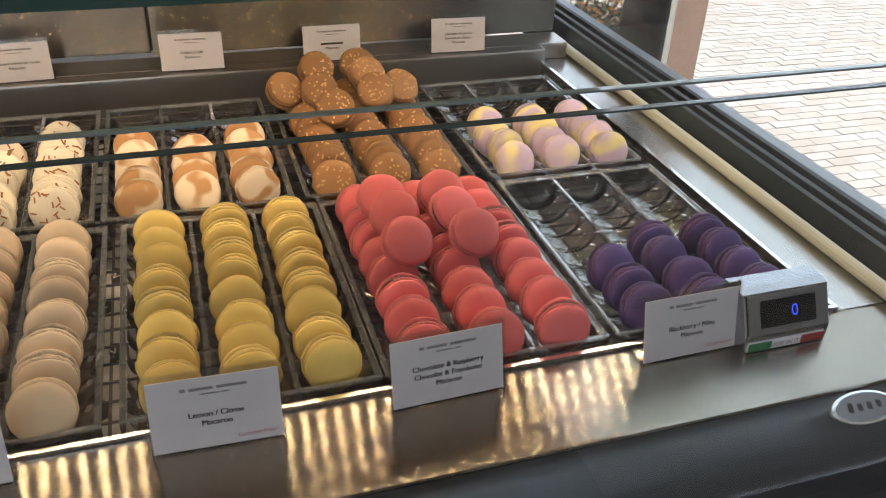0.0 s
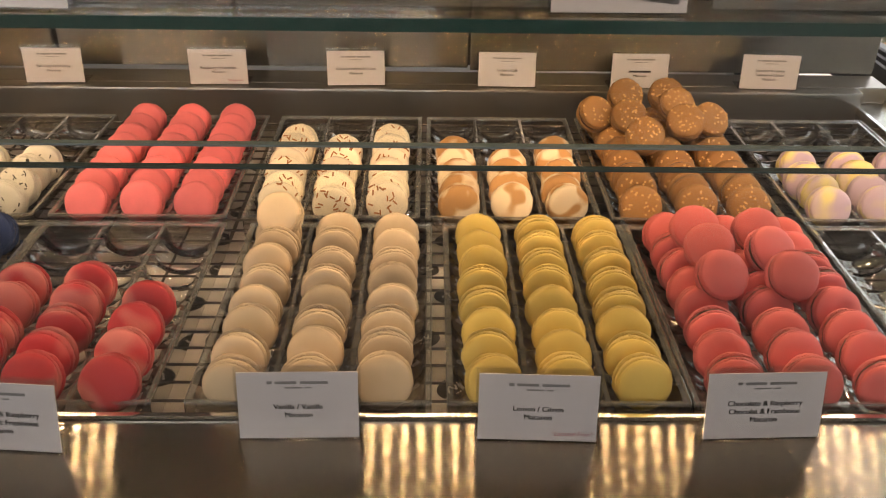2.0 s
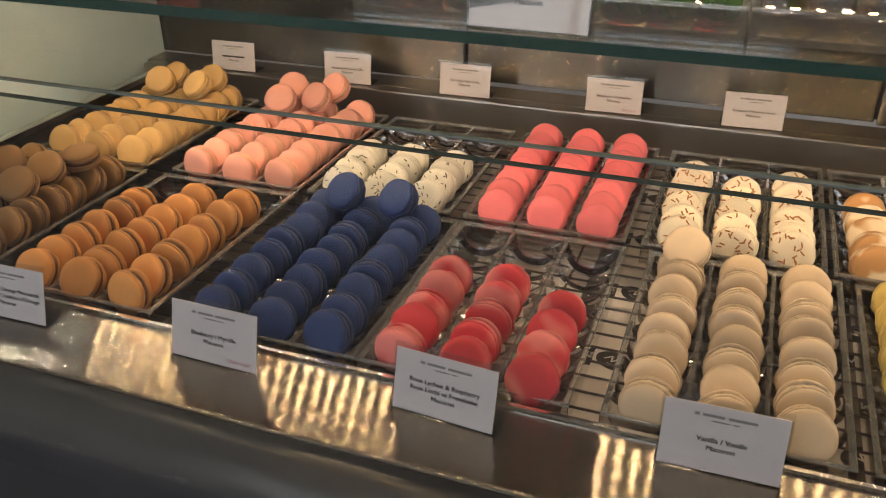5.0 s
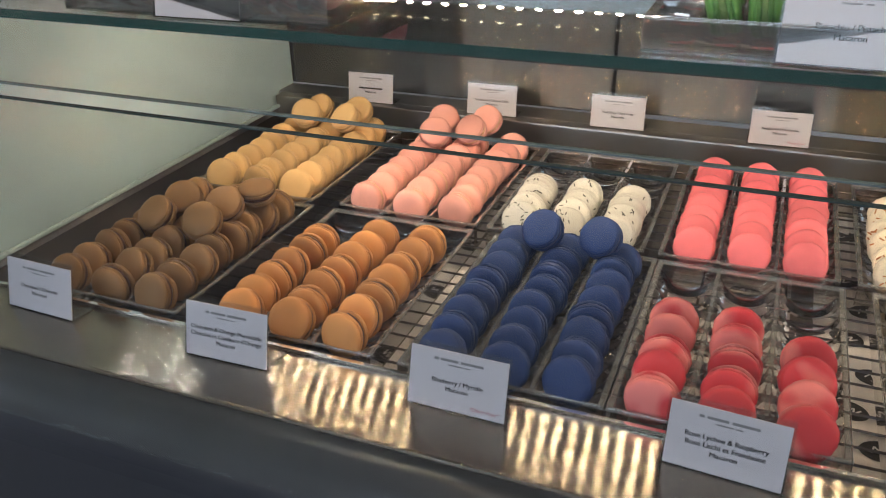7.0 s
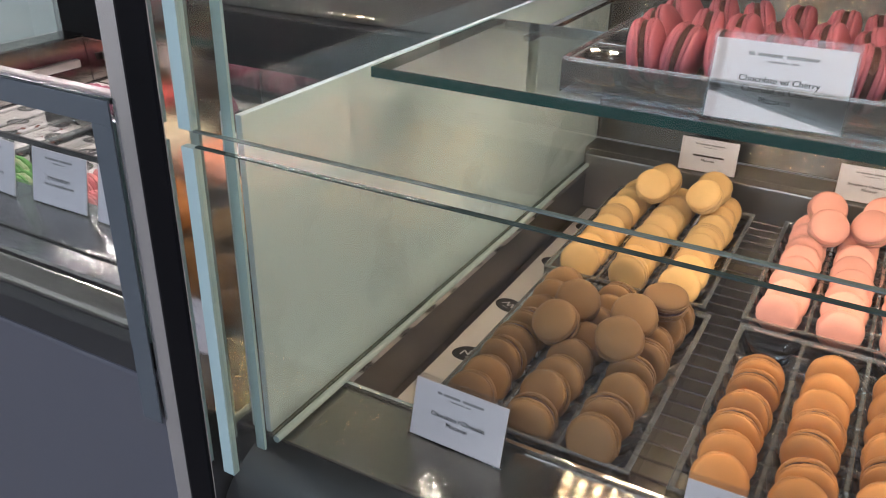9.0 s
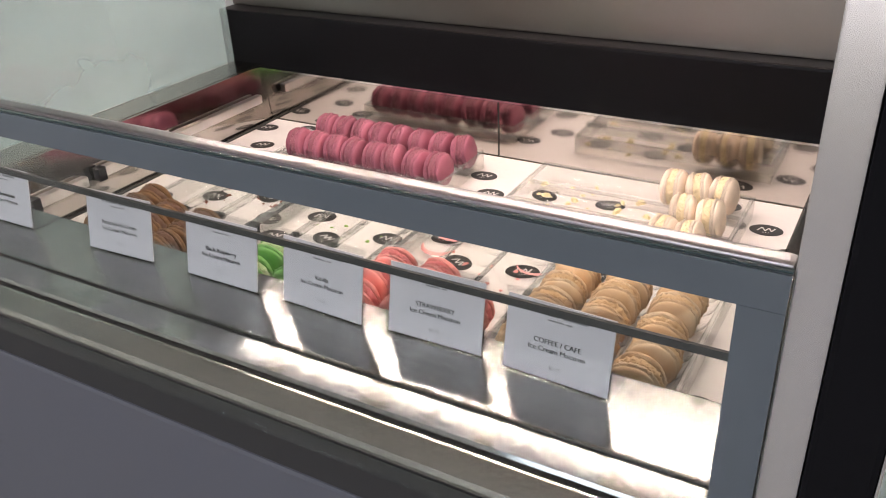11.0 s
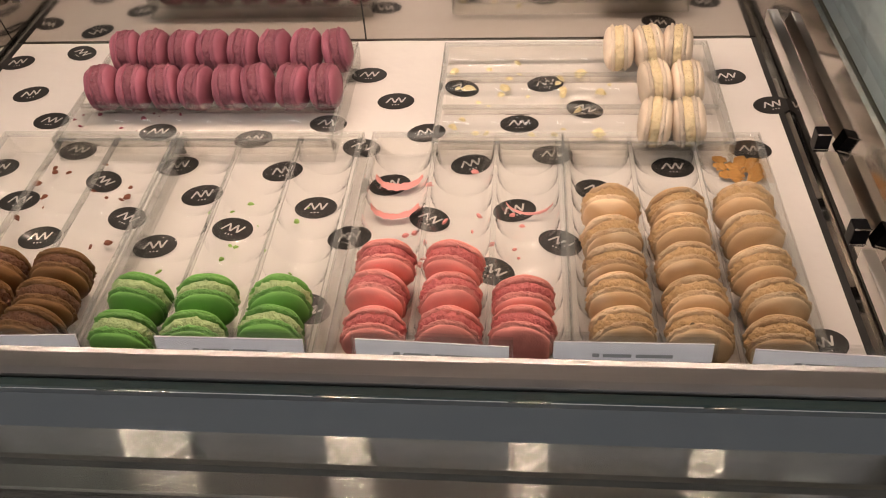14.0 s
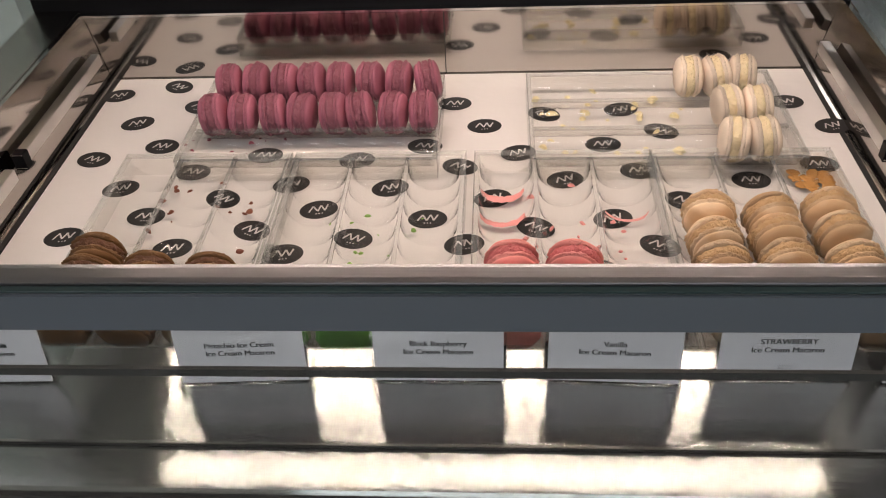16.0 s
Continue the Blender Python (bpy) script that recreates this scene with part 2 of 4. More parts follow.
def random_tint(m, colours, scale=None, edge=(0.45, 0.55), crust=False):
    """Colours a macaron: two tones by a swirl, with a shade of its own for each object."""
    n, l = m.node_tree.nodes, m.node_tree.links
    info = n.new("ShaderNodeObjectInfo")
    hsv = n.new("ShaderNodeHueSaturation")
    val = n.new("ShaderNodeMapRange")
    val.inputs["To Min"].default_value, val.inputs["To Max"].default_value = 0.78, 1.15
    l.new(info.outputs["Random"], val.inputs["Value"])
    l.new(val.outputs[0], hsv.inputs["Value"])
    if scale:
        t = tex(m, "ShaderNodeTexNoise", scale, detail=1.0)
        add = n.new("ShaderNodeVectorMath")
        big = n.new("ShaderNodeMath")
        big.operation = "MULTIPLY"
        big.inputs[1].default_value = 7.3
        l.new(info.outputs["Random"], big.inputs[0])
        link = t.inputs["Vector"].links[0].from_socket
        l.new(link, add.inputs[0])
        l.new(big.outputs[0], add.inputs[1])
        l.new(add.outputs[0], t.inputs["Vector"])
        src = ramp(m, t, [(edge[0], colours[0]), (edge[1], colours[1])])
    else:
        t = tex(m, "ShaderNodeTexNoise", 60, detail=4)
        c = colours[0]
        src = ramp(m, t, [(0.3, tuple(v * 0.90 for v in c)), (0.7, tuple(min(1, v * 1.05) for v in c))])
    l.new(src.outputs[0], hsv.inputs["Color"])
    feed(m, hsv, "Base Color")
    if crust:
        bump(m, tex(m, "ShaderNodeTexNoise", 330, (1, 1, 1.6), detail=5), 1.0, 0.0022)
    else:
        bump(m, tex(m, "ShaderNodeTexNoise", 650, detail=6), 0.35, 0.0006)
    b = n["Principled BSDF"]
    b.inputs["Roughness"].default_value = 0.55
    b.inputs["Specular IOR Level"].default_value = 0.28
    return m


FLAVOURS = {
    "chocolate": ([(0.26, 0.140, 0.055)], None, (0.06, 0.02, 0.01)),
    "orange": ([(0.64, 0.28, 0.085)], None, (0.10, 0.035, 0.012)),
    "blueberry": ([(0.014, 0.040, 0.145)], None, (0.02, 0.03, 0.10)),
    "rose": ([(0.58, 0.045, 0.055), (0.72, 0.20, 0.18)], 22, (0.62, 0.10, 0.10)),
    "vanilla": ([(0.69, 0.53, 0.36)], None, (0.72, 0.56, 0.36)),
    "lemon": ([(0.67, 0.475, 0.13)], None, (0.70, 0.50, 0.16)),
    "raspberry_chocolate": ([(0.72, 0.145, 0.135)], None, (0.09, 0.03, 0.015)),
    "blackberry": ([(0.095, 0.055, 0.175)], None, (0.10, 0.03, 0.10)),
    "caramel": ([(0.66, 0.42, 0.17)], None, (0.58, 0.36, 0.15)),
    "strawberry": ([(0.82, 0.38, 0.30)], None, (0.70, 0.42, 0.22)),
    "earl_grey": ([(0.68, 0.66, 0.58)], None, (0.62, 0.60, 0.52)),
    "raspberry": ([(0.86, 0.19, 0.205)], None, (0.55, 0.05, 0.08)),
    "coconut": ([(0.86, 0.76, 0.58)], None, (0.80, 0.70, 0.52)),
    "coffee": ([(0.82, 0.66, 0.46), (0.50, 0.26, 0.10)], 32, (0.40, 0.20, 0.08)),
    "hazelnut": ([(0.32, 0.155, 0.055)], None, (0.10, 0.04, 0.015)),
    "lavender": ([(0.50, 0.38, 0.46), (0.74, 0.62, 0.26)], 30, (0.55, 0.40, 0.42)),
    "cherry": ([(0.46, 0.13, 0.16)], None, (0.07, 0.02, 0.012)),
    "pistachio": ([(0.10, 0.26, 0.06)], None, (0.16, 0.26, 0.08)),
    "cream": ([(0.76, 0.62, 0.50)], None, (0.76, 0.62, 0.48)),
    "cocoa": ([(0.16, 0.055, 0.045)], None, (0.05, 0.018, 0.01)),
    "ice_chocolate": ([(0.25, 0.125, 0.05)], None, (0.13, 0.05, 0.02)),
    "ice_pistachio": ([(0.17, 0.45, 0.11)], None, (0.42, 0.56, 0.27)),
    "ice_strawberry": ([(0.84, 0.31, 0.28)], None, (0.62, 0.15, 0.15)),
    "ice_coffee": ([(0.74, 0.54, 0.35), (0.64, 0.42, 0.24)], 30, (0.54, 0.34, 0.17)),
    "ice_raspberry": ([(0.38, 0.12, 0.17)], None, (0.26, 0.08, 0.11)),
    "ice_vanilla": ([(0.80, 0.66, 0.53)], None, (0.80, 0.66, 0.42)),
}
SHELL = {k: random_tint(mat("shell_" + k), c, s, (0.46, 0.53) if k == "coffee" else (0.47, 0.62) if k == "lavender" else (0.44, 0.56)) for k, (c, s, f) in FLAVOURS.items()}
CRUST = {k: random_tint(mat("crust_" + k), [tuple(v * 0.86 + 0.02 * max(q) for v in q) for q in c], s, (0.44, 0.56), True) for k, (c, s, f) in FLAVOURS.items()}
FILLING = {}
for k, (c, s, f) in FLAVOURS.items():
    FILLING[k] = mat("filling_" + k, f, 0.5)
    bump(FILLING[k], tex(FILLING[k], "ShaderNodeTexNoise", 300, detail=5), 1.0, 0.003)
FLAKE = {"coconut": mat("cocoa_flake", (0.36, 0.14, 0.04), 0.6), "earl_grey": mat("tea_leaf", (0.02, 0.018, 0.015), 0.7),
         "hazelnut": mat("nut_crumb", (0.60, 0.33, 0.12), 0.6)}


# ---------------------------------------------------------------- builders
def link_mesh(name, bm, material, smooth=False):
    me = bpy.data.meshes.new(name)
    bm.normal_update()
    bm.to_mesh(me)
    bm.free()
    for mm in material if isinstance(material, (list, tuple)) else [material]:
        me.materials.append(mm)
    if smooth:
        for p in me.polygons:
            p.use_smooth = True
    return me


def part(name, bm, material, parent, label="", smooth=False):
    ob = new(name, bm if isinstance(bm, bpy.types.Mesh) else link_mesh(name, bm, material, smooth))
    ob.parent = parent
    if label:
        tagged(ob, label)
    return ob


def thing(name, label, category, group="", place=None, kind=""):
    ob = new(name)
    ob.empty_display_size = 0.02
    if place is not None:
        ob.matrix_world = place
    return tagged(ob, label, category, group, kind)


def box(x0, x1, y0, y1, z0, z1, bevel=0.0, bm=None):
    one = bmesh.new()
    bmesh.ops.create_cube(one, size=1)
    for v in one.verts:
        v.co = ((x0 + x1) / 2 + v.co.x * (x1 - x0), (y0 + y1) / 2 + v.co.y * (y1 - y0), (z0 + z1) / 2 + v.co.z * (z1 - z0))
    if bevel:
        bmesh.ops.bevel(one, geom=one.edges[:], offset=bevel, segments=2, affect="EDGES", profile=0.7)
    if bm is None:
        return one
    me = bpy.data.meshes.new("t")
    one.to_mesh(me)
    one.free()
    bm.from_mesh(me)
    bpy.data.meshes.remove(me)
    return bm


def extrude_profile(points, x0, x1):
    """A closed outline in y, z drawn out along x."""
    bm = bmesh.new()
    a = [bm.verts.new((x0, y, z)) for y, z in points]
    b = [bm.verts.new((x1, y, z)) for y, z in points]
    n = len(points)
    for i in range(n):
        bm.faces.new((a[i], a[(i + 1) % n], b[(i + 1) % n], b[i]))
    bm.faces.new(a[::-1])
    bm.faces.new(b)
    bmesh.ops.recalc_face_normals(bm, faces=bm.faces[:])
    return bm


def rod(a, b, r, segments=8, bm=None):
    bm = bm or bmesh.new()
    a, b = Vector(a), Vector(b)
    q = (b - a).to_track_quat("Z", "Y").to_matrix()
    rings = [[bm.verts.new(p + q @ Vector((r * math.cos(t * math.tau / segments), r * math.sin(t * math.tau / segments), 0))) for t in range(segments)] for p in (a, b)]
    for i in range(segments):
        bm.faces.new((rings[0][i], rings[0][(i + 1) % segments], rings[1][(i + 1) % segments], rings[1][i]))
    bm.faces.new(rings[0][::-1])
    bm.faces.new(rings[1])
    return bm


def lathe(profile, segments=28, wobble=0.0, seed=0, ruffle=(), frill=0.05):
    """Turns (r, z) about z; wobble bends it as a whole, frill crumples the rings named in ruffle."""
    bm = bmesh.new()
    rings = []
    for k, (r, z) in enumerate(profile):
        if r < 1e-6:
            rings.append([bm.verts.new((0, 0, z))])
            continue
        ring = []
        for i in range(segments):
            a = i * math.tau / segments
            c, s = math.cos(a), math.sin(a)
            w = 1 + wobble * noise.noise((c * 1.6 + seed, s * 1.6, seed * 0.7))
            lift = r * wobble * 0.6 * noise.noise((c * 2, s * 2 + seed, k * 0.2))
            if k in ruffle:
                w += frill * (noise.noise((c * 9 + seed, s * 9, k * 0.9 + seed)) + 0.6 * noise.noise((c * 19 + seed, s * 19, k * 1.7)))
                lift += 0.35 * frill * r * noise.noise((c * 12, s * 12 + seed, k * 0.8))
            ring.append(bm.verts.new((r * w * c, r * w * s, z + lift)))
        rings.append(ring)
    for p, q in zip(rings, rings[1:]):
        for i in range(segments):
            j = (i + 1) % segments
            if len(p) == 1:
                bm.faces.new((p[0], q[i], q[j]))
            elif len(q) == 1:
                bm.faces.new((p[i], q[0], p[j]))
            else:
                bm.faces.new((p[i], q[i], q[j], p[j]))
    bmesh.ops.recalc_face_normals(bm, faces=bm.faces[:])
    return bm


# ---------------------------------------------------------------- the room
def wall(name, *b):
    return tagged(part(name, box(*b), WALL, None), "plain off-white painted wall of the shop", "wall", kind="structure")


tagged(part("floor", box(-4.2, 0.86, -3.6, 1.9, -0.1, 0.0), FLOOR, None), "dark grey shop floor", "floor", kind="structure")
tagged(part("foundation", box(-4.3, 0.92, -3.7, 2.0, -0.48, -0.101), WALL, None), "plain masonry base under the shop floor", "wall", kind="structure")
tagged(part("ceiling", box(-4.2, 1.0, -3.6, 1.9, 2.9, 3.0), CEIL, None), "white painted shop ceiling", "ceiling", kind="structure")
wall("wall_west", -4.3, -4.2, -3.6, 1.9, 0.0, 2.9)
wall("wall_south_sill", -4.2, 0.78, -3.7, -3.6, 0.0, 0.80)
wall("wall_south_top", -4.2, 0.78, -3.7, -3.6, 2.50, 2.9)
wall("wall_south_west", -4.2, -2.7, -3.7, -3.6, 0.80, 2.50)
wall("wall_south_east", 0.1, 0.78, -3.7, -3.6, 0.80, 2.50)
wall("wall_north", -4.2, 0.78, 1.9, 2.0, 0.0, 2.9)
wall("wall_east_north", 0.78, 0.92, 1.75, 2.0, 0.0, 2.9)
wall("wall_east_south", 0.78, 0.92, -3.7, -0.18, 0.0, 2.9)
wall("wall_east_top", 0.78, 0.92, -0.18, 1.75, 2.7, 2.9)
wall("wall_east_sill", 0.78, 0.92, -0.18, 1.75, 0.0, 0.30)

window = thing("window_1", "large shop window in a black metal frame", "window", kind="structure")
for y in (-0.157, 1.727):
    part("mullion", box(0.80, 0.87, y - 0.022, y + 0.022, 0.33, 2.67, 0.004), BLACK, window)
part("window_sill", box(0.74, 0.89, -0.179, 1.749, 0.30, 0.33, 0.004), BLACK, window)
part("frame", box(0.80, 0.87, -0.179, 1.749, 2.67, 2.70, 0.004), BLACK, window)
# The mullion's brown paints in the reflection of the brick pavement.
part("mullion", box(0.860, 0.940, 0.782, 0.930, 0.3305, 2.665, 0.002), brushed("brick_tinted_mullion", (0.44, 0.31, 0.26), 0.16, (1, 1, 0.02), 0.1, 0.0), window, "polished metal mullion tinted brown for the bricks it reflects")
part("mullion_edge", box(0.858, 0.870, 0.770, 0.7815, 0.3305, 2.665, 0.001), SATIN, window, "bright corner strip")
pane = part("pane", box(0.832, 0.838, -0.135, 1.705, 0.33, 2.67), GLASS, window)
pane.visible_shadow = False

# Unseen window, added only as an opening for the south fill lamp.
window = thing("window_2", "unseen window in a black metal frame, added for the south fill lamp", "window", kind="structure")
for x in (-2.68, -1.3, 0.08):
    part("mullion", box(x - 0.02, x + 0.02, -3.69, -3.63, 0.83, 2.47, 0.004), BLACK, window)
for z in (0.80, 2.47):
    part("frame", box(-2.7, 0.1, -3.69, -3.63, z, z + 0.03, 0.004), BLACK, window)
pane = part("pane", box(-2.66, 0.06, -3.685, -3.679, 0.83, 2.47), GLASS, window)
pane.visible_shadow = False

tagged(part("ground", box(-60, 400, -300, 400, -0.80, -0.485), MORTAR, None), "sandy ground under the pavement outside", "ground", kind="structure")

# ---------------------------------------------------------------- macaron case
AX0, AX1 = -1.176, 0.588
case = thing("pastry_display_case", "stainless steel refrigerated pastry display case with glass front", "display case")
deck = box(-1.206, 0.66, -0.071, 0.019, 0.884, 0.900, 0.003)
part("front_deck", deck, STEEL, case, "brushed stainless steel deck")
part("left_deck", box(-1.206, -1.181, 0.0195, 0.76, 0.884, 0.900, 0.002), STEEL, case)
part("right_deck", box(0.593, 0.66, 0.0195, 0.76, 0.884, 0.900, 0.002), STEEL_SIDE, case)
part("pan_rim", box(AX0 - 0.005, AX1 + 0.005, 0.0195, 0.0235, 0.893, 0.904), CHROME, case)
part("pan_rim", box(AX0 - 0.005, AX0, 0.024, 0.70, 0.893, 0.904), CHROME, case)
part("pan_rim", box(AX1, AX1 + 0.005, 0.024, 0.70, 0.893, 0.904), CHROME, case)
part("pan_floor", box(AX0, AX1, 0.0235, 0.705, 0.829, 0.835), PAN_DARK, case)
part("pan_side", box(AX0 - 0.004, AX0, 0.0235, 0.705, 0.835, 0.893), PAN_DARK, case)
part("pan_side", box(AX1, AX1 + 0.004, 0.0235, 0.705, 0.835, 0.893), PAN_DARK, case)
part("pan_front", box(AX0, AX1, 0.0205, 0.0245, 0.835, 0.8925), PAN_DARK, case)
part("pan_back", box(AX0 - 0.004, AX1 + 0.004, 0.680, 0.705, 0.835, 0.925, 0.003), STEEL_LEDGE, case, "steel ledge behind the trays")
part("back_ledge", box(-1.20, 0.64, 0.7055, 0.76, 0.900, 0.925, 0.003), STEEL_LEDGE, case)
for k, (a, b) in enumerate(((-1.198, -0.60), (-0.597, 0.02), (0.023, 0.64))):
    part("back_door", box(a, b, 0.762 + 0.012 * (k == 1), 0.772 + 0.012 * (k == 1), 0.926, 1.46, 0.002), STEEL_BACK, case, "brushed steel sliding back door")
part("door_seam", box(-1.198, 0.64, 0.7575, 0.7612, 1.000, 1.003), BLACKSOFT, case)
part("door_backing", box(-1.20, 0.645, 0.787, 0.795, 0.926, 1.499), BLACKSOFT, case)
part("front_panel", extrude_profile([(-0.0716, 0.8965), (-0.086, 0.8902), (-0.100, 0.8838), (-0.112, 0.8755), (-0.120, 0.8665), (-0.1255, 0.855), (-0.128, 0.84), (-0.128, 0.12), (-0.06, 0.12), (-0.06, 0.883), (-0.0716, 0.883)], -1.206, 0.66), GREY_SHADED, case, "grey painted front panel with its dimmer light put into the colour", smooth=True)
part("carcass", box(-1.2, 0.655, -0.055, 0.80, 0.10, 0.828), GREY, case)
part("plinth", box(-1.18, 0.63, -0.02, 0.78, 0.0, 0.099), BLACKSOFT, case)
part("top_panel", box(-1.20, 0.64, -0.10, 0.80, 1.50, 1.53, 0.004), GREY, case)

glass = part("lower_front_glass", box(-1.180, 0.655, -0.127, -0.1235, 0.874, 1.1845), GLASS, case, "clear lower front glass")
part("glass_edge", box(-1.180, 0.655, -0.1272, -0.1233, 1.1848, 1.1858), DARKEDGE, glass)
part("glass_edge", box(-1.1915, -1.1805, -0.1283, -0.1218, 0.9005, 1.1845), GLASSEDGE, glass)
glass = part("upper_front_glass", box(-1.180, 0.655, -0.127, -0.1235, 1.197, 1.50), GLASS, case, "clear upper front glass")
part("glass_edge", box(-1.180, 0.655, -0.1272, -0.1233, 1.1958, 1.1968), STEELEDGE, glass)
part("glass_edge", box(-1.1915, -1.1805, -0.1283, -0.1218, 1.197, 1.50), GLASSEDGE, glass)
for sx, gx in ((-1, -1.1835), (1, 0.6685)):
    front = -0.088 if sx < 0 else -0.118
    side = part("side_glass", box(gx - 0.004, gx + 0.004, front, 0.757, 0.9005, 1.50), GLASS_SIDE if sx < 0 else GLASS, case, "pale green side glass")
    part("glass_edge", box(gx - 0.0045, gx + 0.0045, front - 0.0032, front - 0.0005, 0.9005, 1.50), GLASSEDGE, side)
part("end_panel", box(-1.1955, -1.1895, -0.070, 0.757, 0.9005, 1.190, 0.001), PANEL, case, "pale frosted end panel outside the glass")
part("gasket", rod((-1.1755, -0.08, 0.906), (-1.1755, 0.755, 0.906), 0.0035, 10), mat("pale_gasket", (0.36, 0.46, 0.46), 0.45), case)
part("gasket", rod((0.650, -0.10, 0.9075), (0.650, 0.755, 0.9075), 0.0070, 12), CREAM_TUBE, case, "cream rubber gasket")
part("sill_plate", box(0.752, 0.800, -0.13, 1.2, 0.8838, 0.889, 0.001), mat("sill_paint", (0.30, 0.32, 0.35), 0.4), case, "grey painted sill plate")
for x in (0.695, 0.715, 0.735):
    part("window_track", box(x - 0.004, x + 0.004, -0.12, 1.0, 0.884, 0.915, 0.001), BLACKSOFT, case)
part("side_rail", box(0.672, 0.776, -0.13, 1.0, 0.86, 0.8835, 0.002), BLACK, case)

shelf = part("glass_shelf", box(-1.163, 0.63, 0.066, 0.295, 1.1915, 1.1995), GLASS, case, "thick green-edged glass shelf")
part("shelf_edge", box(-1.163, 0.63, 0.0635, 0.0657, 1.1912, 1.1998), SHELFEDGE, shelf)
part("shelf_edge", box(-1.1655, -1.1632, 0.0637, 0.295, 1.1912, 1.1998), SHELFEDGE, shelf)
part("shelf_edge", box(-1.163, 0.63, 0.2952, 0.2972, 1.1892, 1.1998), CHROME, shelf, "bright metal strip on the back edge")
for x in (-1.12, -0.30, 0.58):
    part("shelf_rail", box(x - 0.004, x + 0.004, 0.28, 0.757, 1.184, 1.1888), CHROME, case)

led = link_mesh("led", lathe([(0.0, 0.0013), (0.0034, 0.0011), (0.0045, 0.0)], 10), LED)
for x0, count in ((-1.045, 30), (-0.265, 42)):
    strip = part("led_strip", box(x0, x0 + count * 0.0209 + 0.01, 0.298, 0.316, 1.1815, 1.1885, 0.001), CHROME, case, "slim LED strip under the shelf")
    for i in range(count):
        d = part("led", led, None, strip)
        d.matrix_world = pose(x0 + 0.010 + i * 0.0209, 0.307, 1.1806, 202)

# Second strip, added out of view to brighten the macaron fronts from above.
strip = part("led_strip", box(-1.15, 0.62, 0.025, 0.043, 1.488, 1.4998, 0.001), CHROME, case, "unseen LED strip added under the case top to light the macaron fronts")
for i in range(56):
    d = part("led", led, None, strip)
    d.matrix_world = pose(-1.12 + i * 0.0312, 0.034, 1.4878, 180)

post = thing("case_post", "black upright post between the two display cases", "post")
part("post", box(-1.231, -1.2015, -0.133, -0.118, 0.0, 1.56, 0.003), BLACK, post)
part("mirror_strip", box(-1.2012, -1.2000, -0.1325, -0.0725, 0.0, 1.56), MIRROR, post, "polished metal strip")
part("filler", box(-1.231, -1.2015, -0.1175, -0.0725, 0.0, 1.56, 0.001), BLACKSOFT, post)
part("edge_trim", box(-1.2495, -1.2315, -0.131, -0.1, 0.0, 1.56, 0.001), SATIN, post, "bright metal edge trim")

liner = thing("printed_liner", "white paper liner with black printed dots under the rack", "liner paper")
STRIPS = ((AX0 + 0.01, -1.06), (-0.70, -0.62), (-0.44, -0.30), (-0.275, -0.19), (-0.04, -0.02))
for a, b in STRIPS:
    part("sheet", box(a, b, 0.03, 0.675, 0.8355, 0.8360), LINER, liner)


def dot_mesh():
    """A printed oval with a plain zigzag and three specks."""
    bm = bmesh.new()
    n = 22
    ring = [bm.verts.new((0.0195 * math.cos(i * math.tau / n), 0.0150 * math.sin(i * math.tau / n), 0.0003)) for i in range(n)]
    bm.faces.new(ring)
    marks = [((-0.010, -0.003), (-0.005, 0.006)), ((-0.005, 0.006), (-0.001, -0.003)), ((-0.001, -0.003), (0.003, 0.006)), ((0.003, 0.006), (0.006, -0.003)), ((0.006, -0.003), (0.010, 0.006))]
    for (ax, ay), (bx, by) in marks:
        d = Vector((bx - ax, by - ay, 0)).normalized() * 0.0009
        s = Vector((-d.y, d.x, 0))
        vs = [bm.verts.new(Vector((px, py, 0.0007)) + e) for px, py, e in ((ax, ay, s), (ax, ay, -s), (bx, by, -s), (bx, by, s))]
        bm.faces.new(vs).material_index = 1
    for x in (-0.003, 0.0, 0.003):
        vs = [bm.verts.new((x + 0.0009 * math.cos(i * math.tau / 6), -0.0070 + 0.0009 * math.sin(i * math.tau / 6), 0.0007)) for i in range(6)]
        bm.faces.new(vs).material_index = 1
    for f in bm.faces:
        f.normal_update()
        if f.normal.z < 0:
            f.normal_flip()
    return link_mesh("printed_dot", bm, [DOT, DOTMARK])


DOT_MESH = dot_mesh()
rnd = random.Random(4)
for a, b in STRIPS:
    for j in range(9):
        d = part("printed_dot", DOT_MESH, None, liner)
        d.matrix_world = pose((a + 0.036 if a < -1.1 else (a + b) / 2) + (0.018 if j % 2 else -0.012) + rnd.uniform(-0.004, 0.004), 0.07 + j * 0.068 + rnd.uniform(-0.010, 0.010), 0.8362, 0, 0, rnd.uniform(-40, 40))

rack = thing("wire_rack", "steel wire rack holding the macaron trays", "rack")
for x in (-1.045, -0.955, -0.82, -0.72, -0.60, -0.51, -0.40, -0.31, -0.17, -0.09, 0.02, 0.11, 0.22, 0.31, 0.42, 0.52):
    part("wire", rod((x, 0.03, 0.8755), (x, 0.672, 0.8755), 0.0016, 6), WIRE, rack)
for k in range(27):
    y = 0.042 + k * 0.0238
    part("wire", rod((AX0 + 0.12, y, 0.8785), (AX1 - 0.012, y, 0.8785), 0.0013, 6), WIRE, rack)
for x in (-1.045, -0.31, 0.52):
    for y in (0.06, 0.64):
        part("foot", rod((x, y, 0.8361), (x, y, 0.8745), 0.003, 6), WIRE, rack)

# ---------------------------------------------------------------- ice cream case
BX0, BX1, BF = -2.165, -1.288, 0.917
ice = thing("ice_cream_display_case", "low glass-fronted freezer case with polished steel well", "display case")
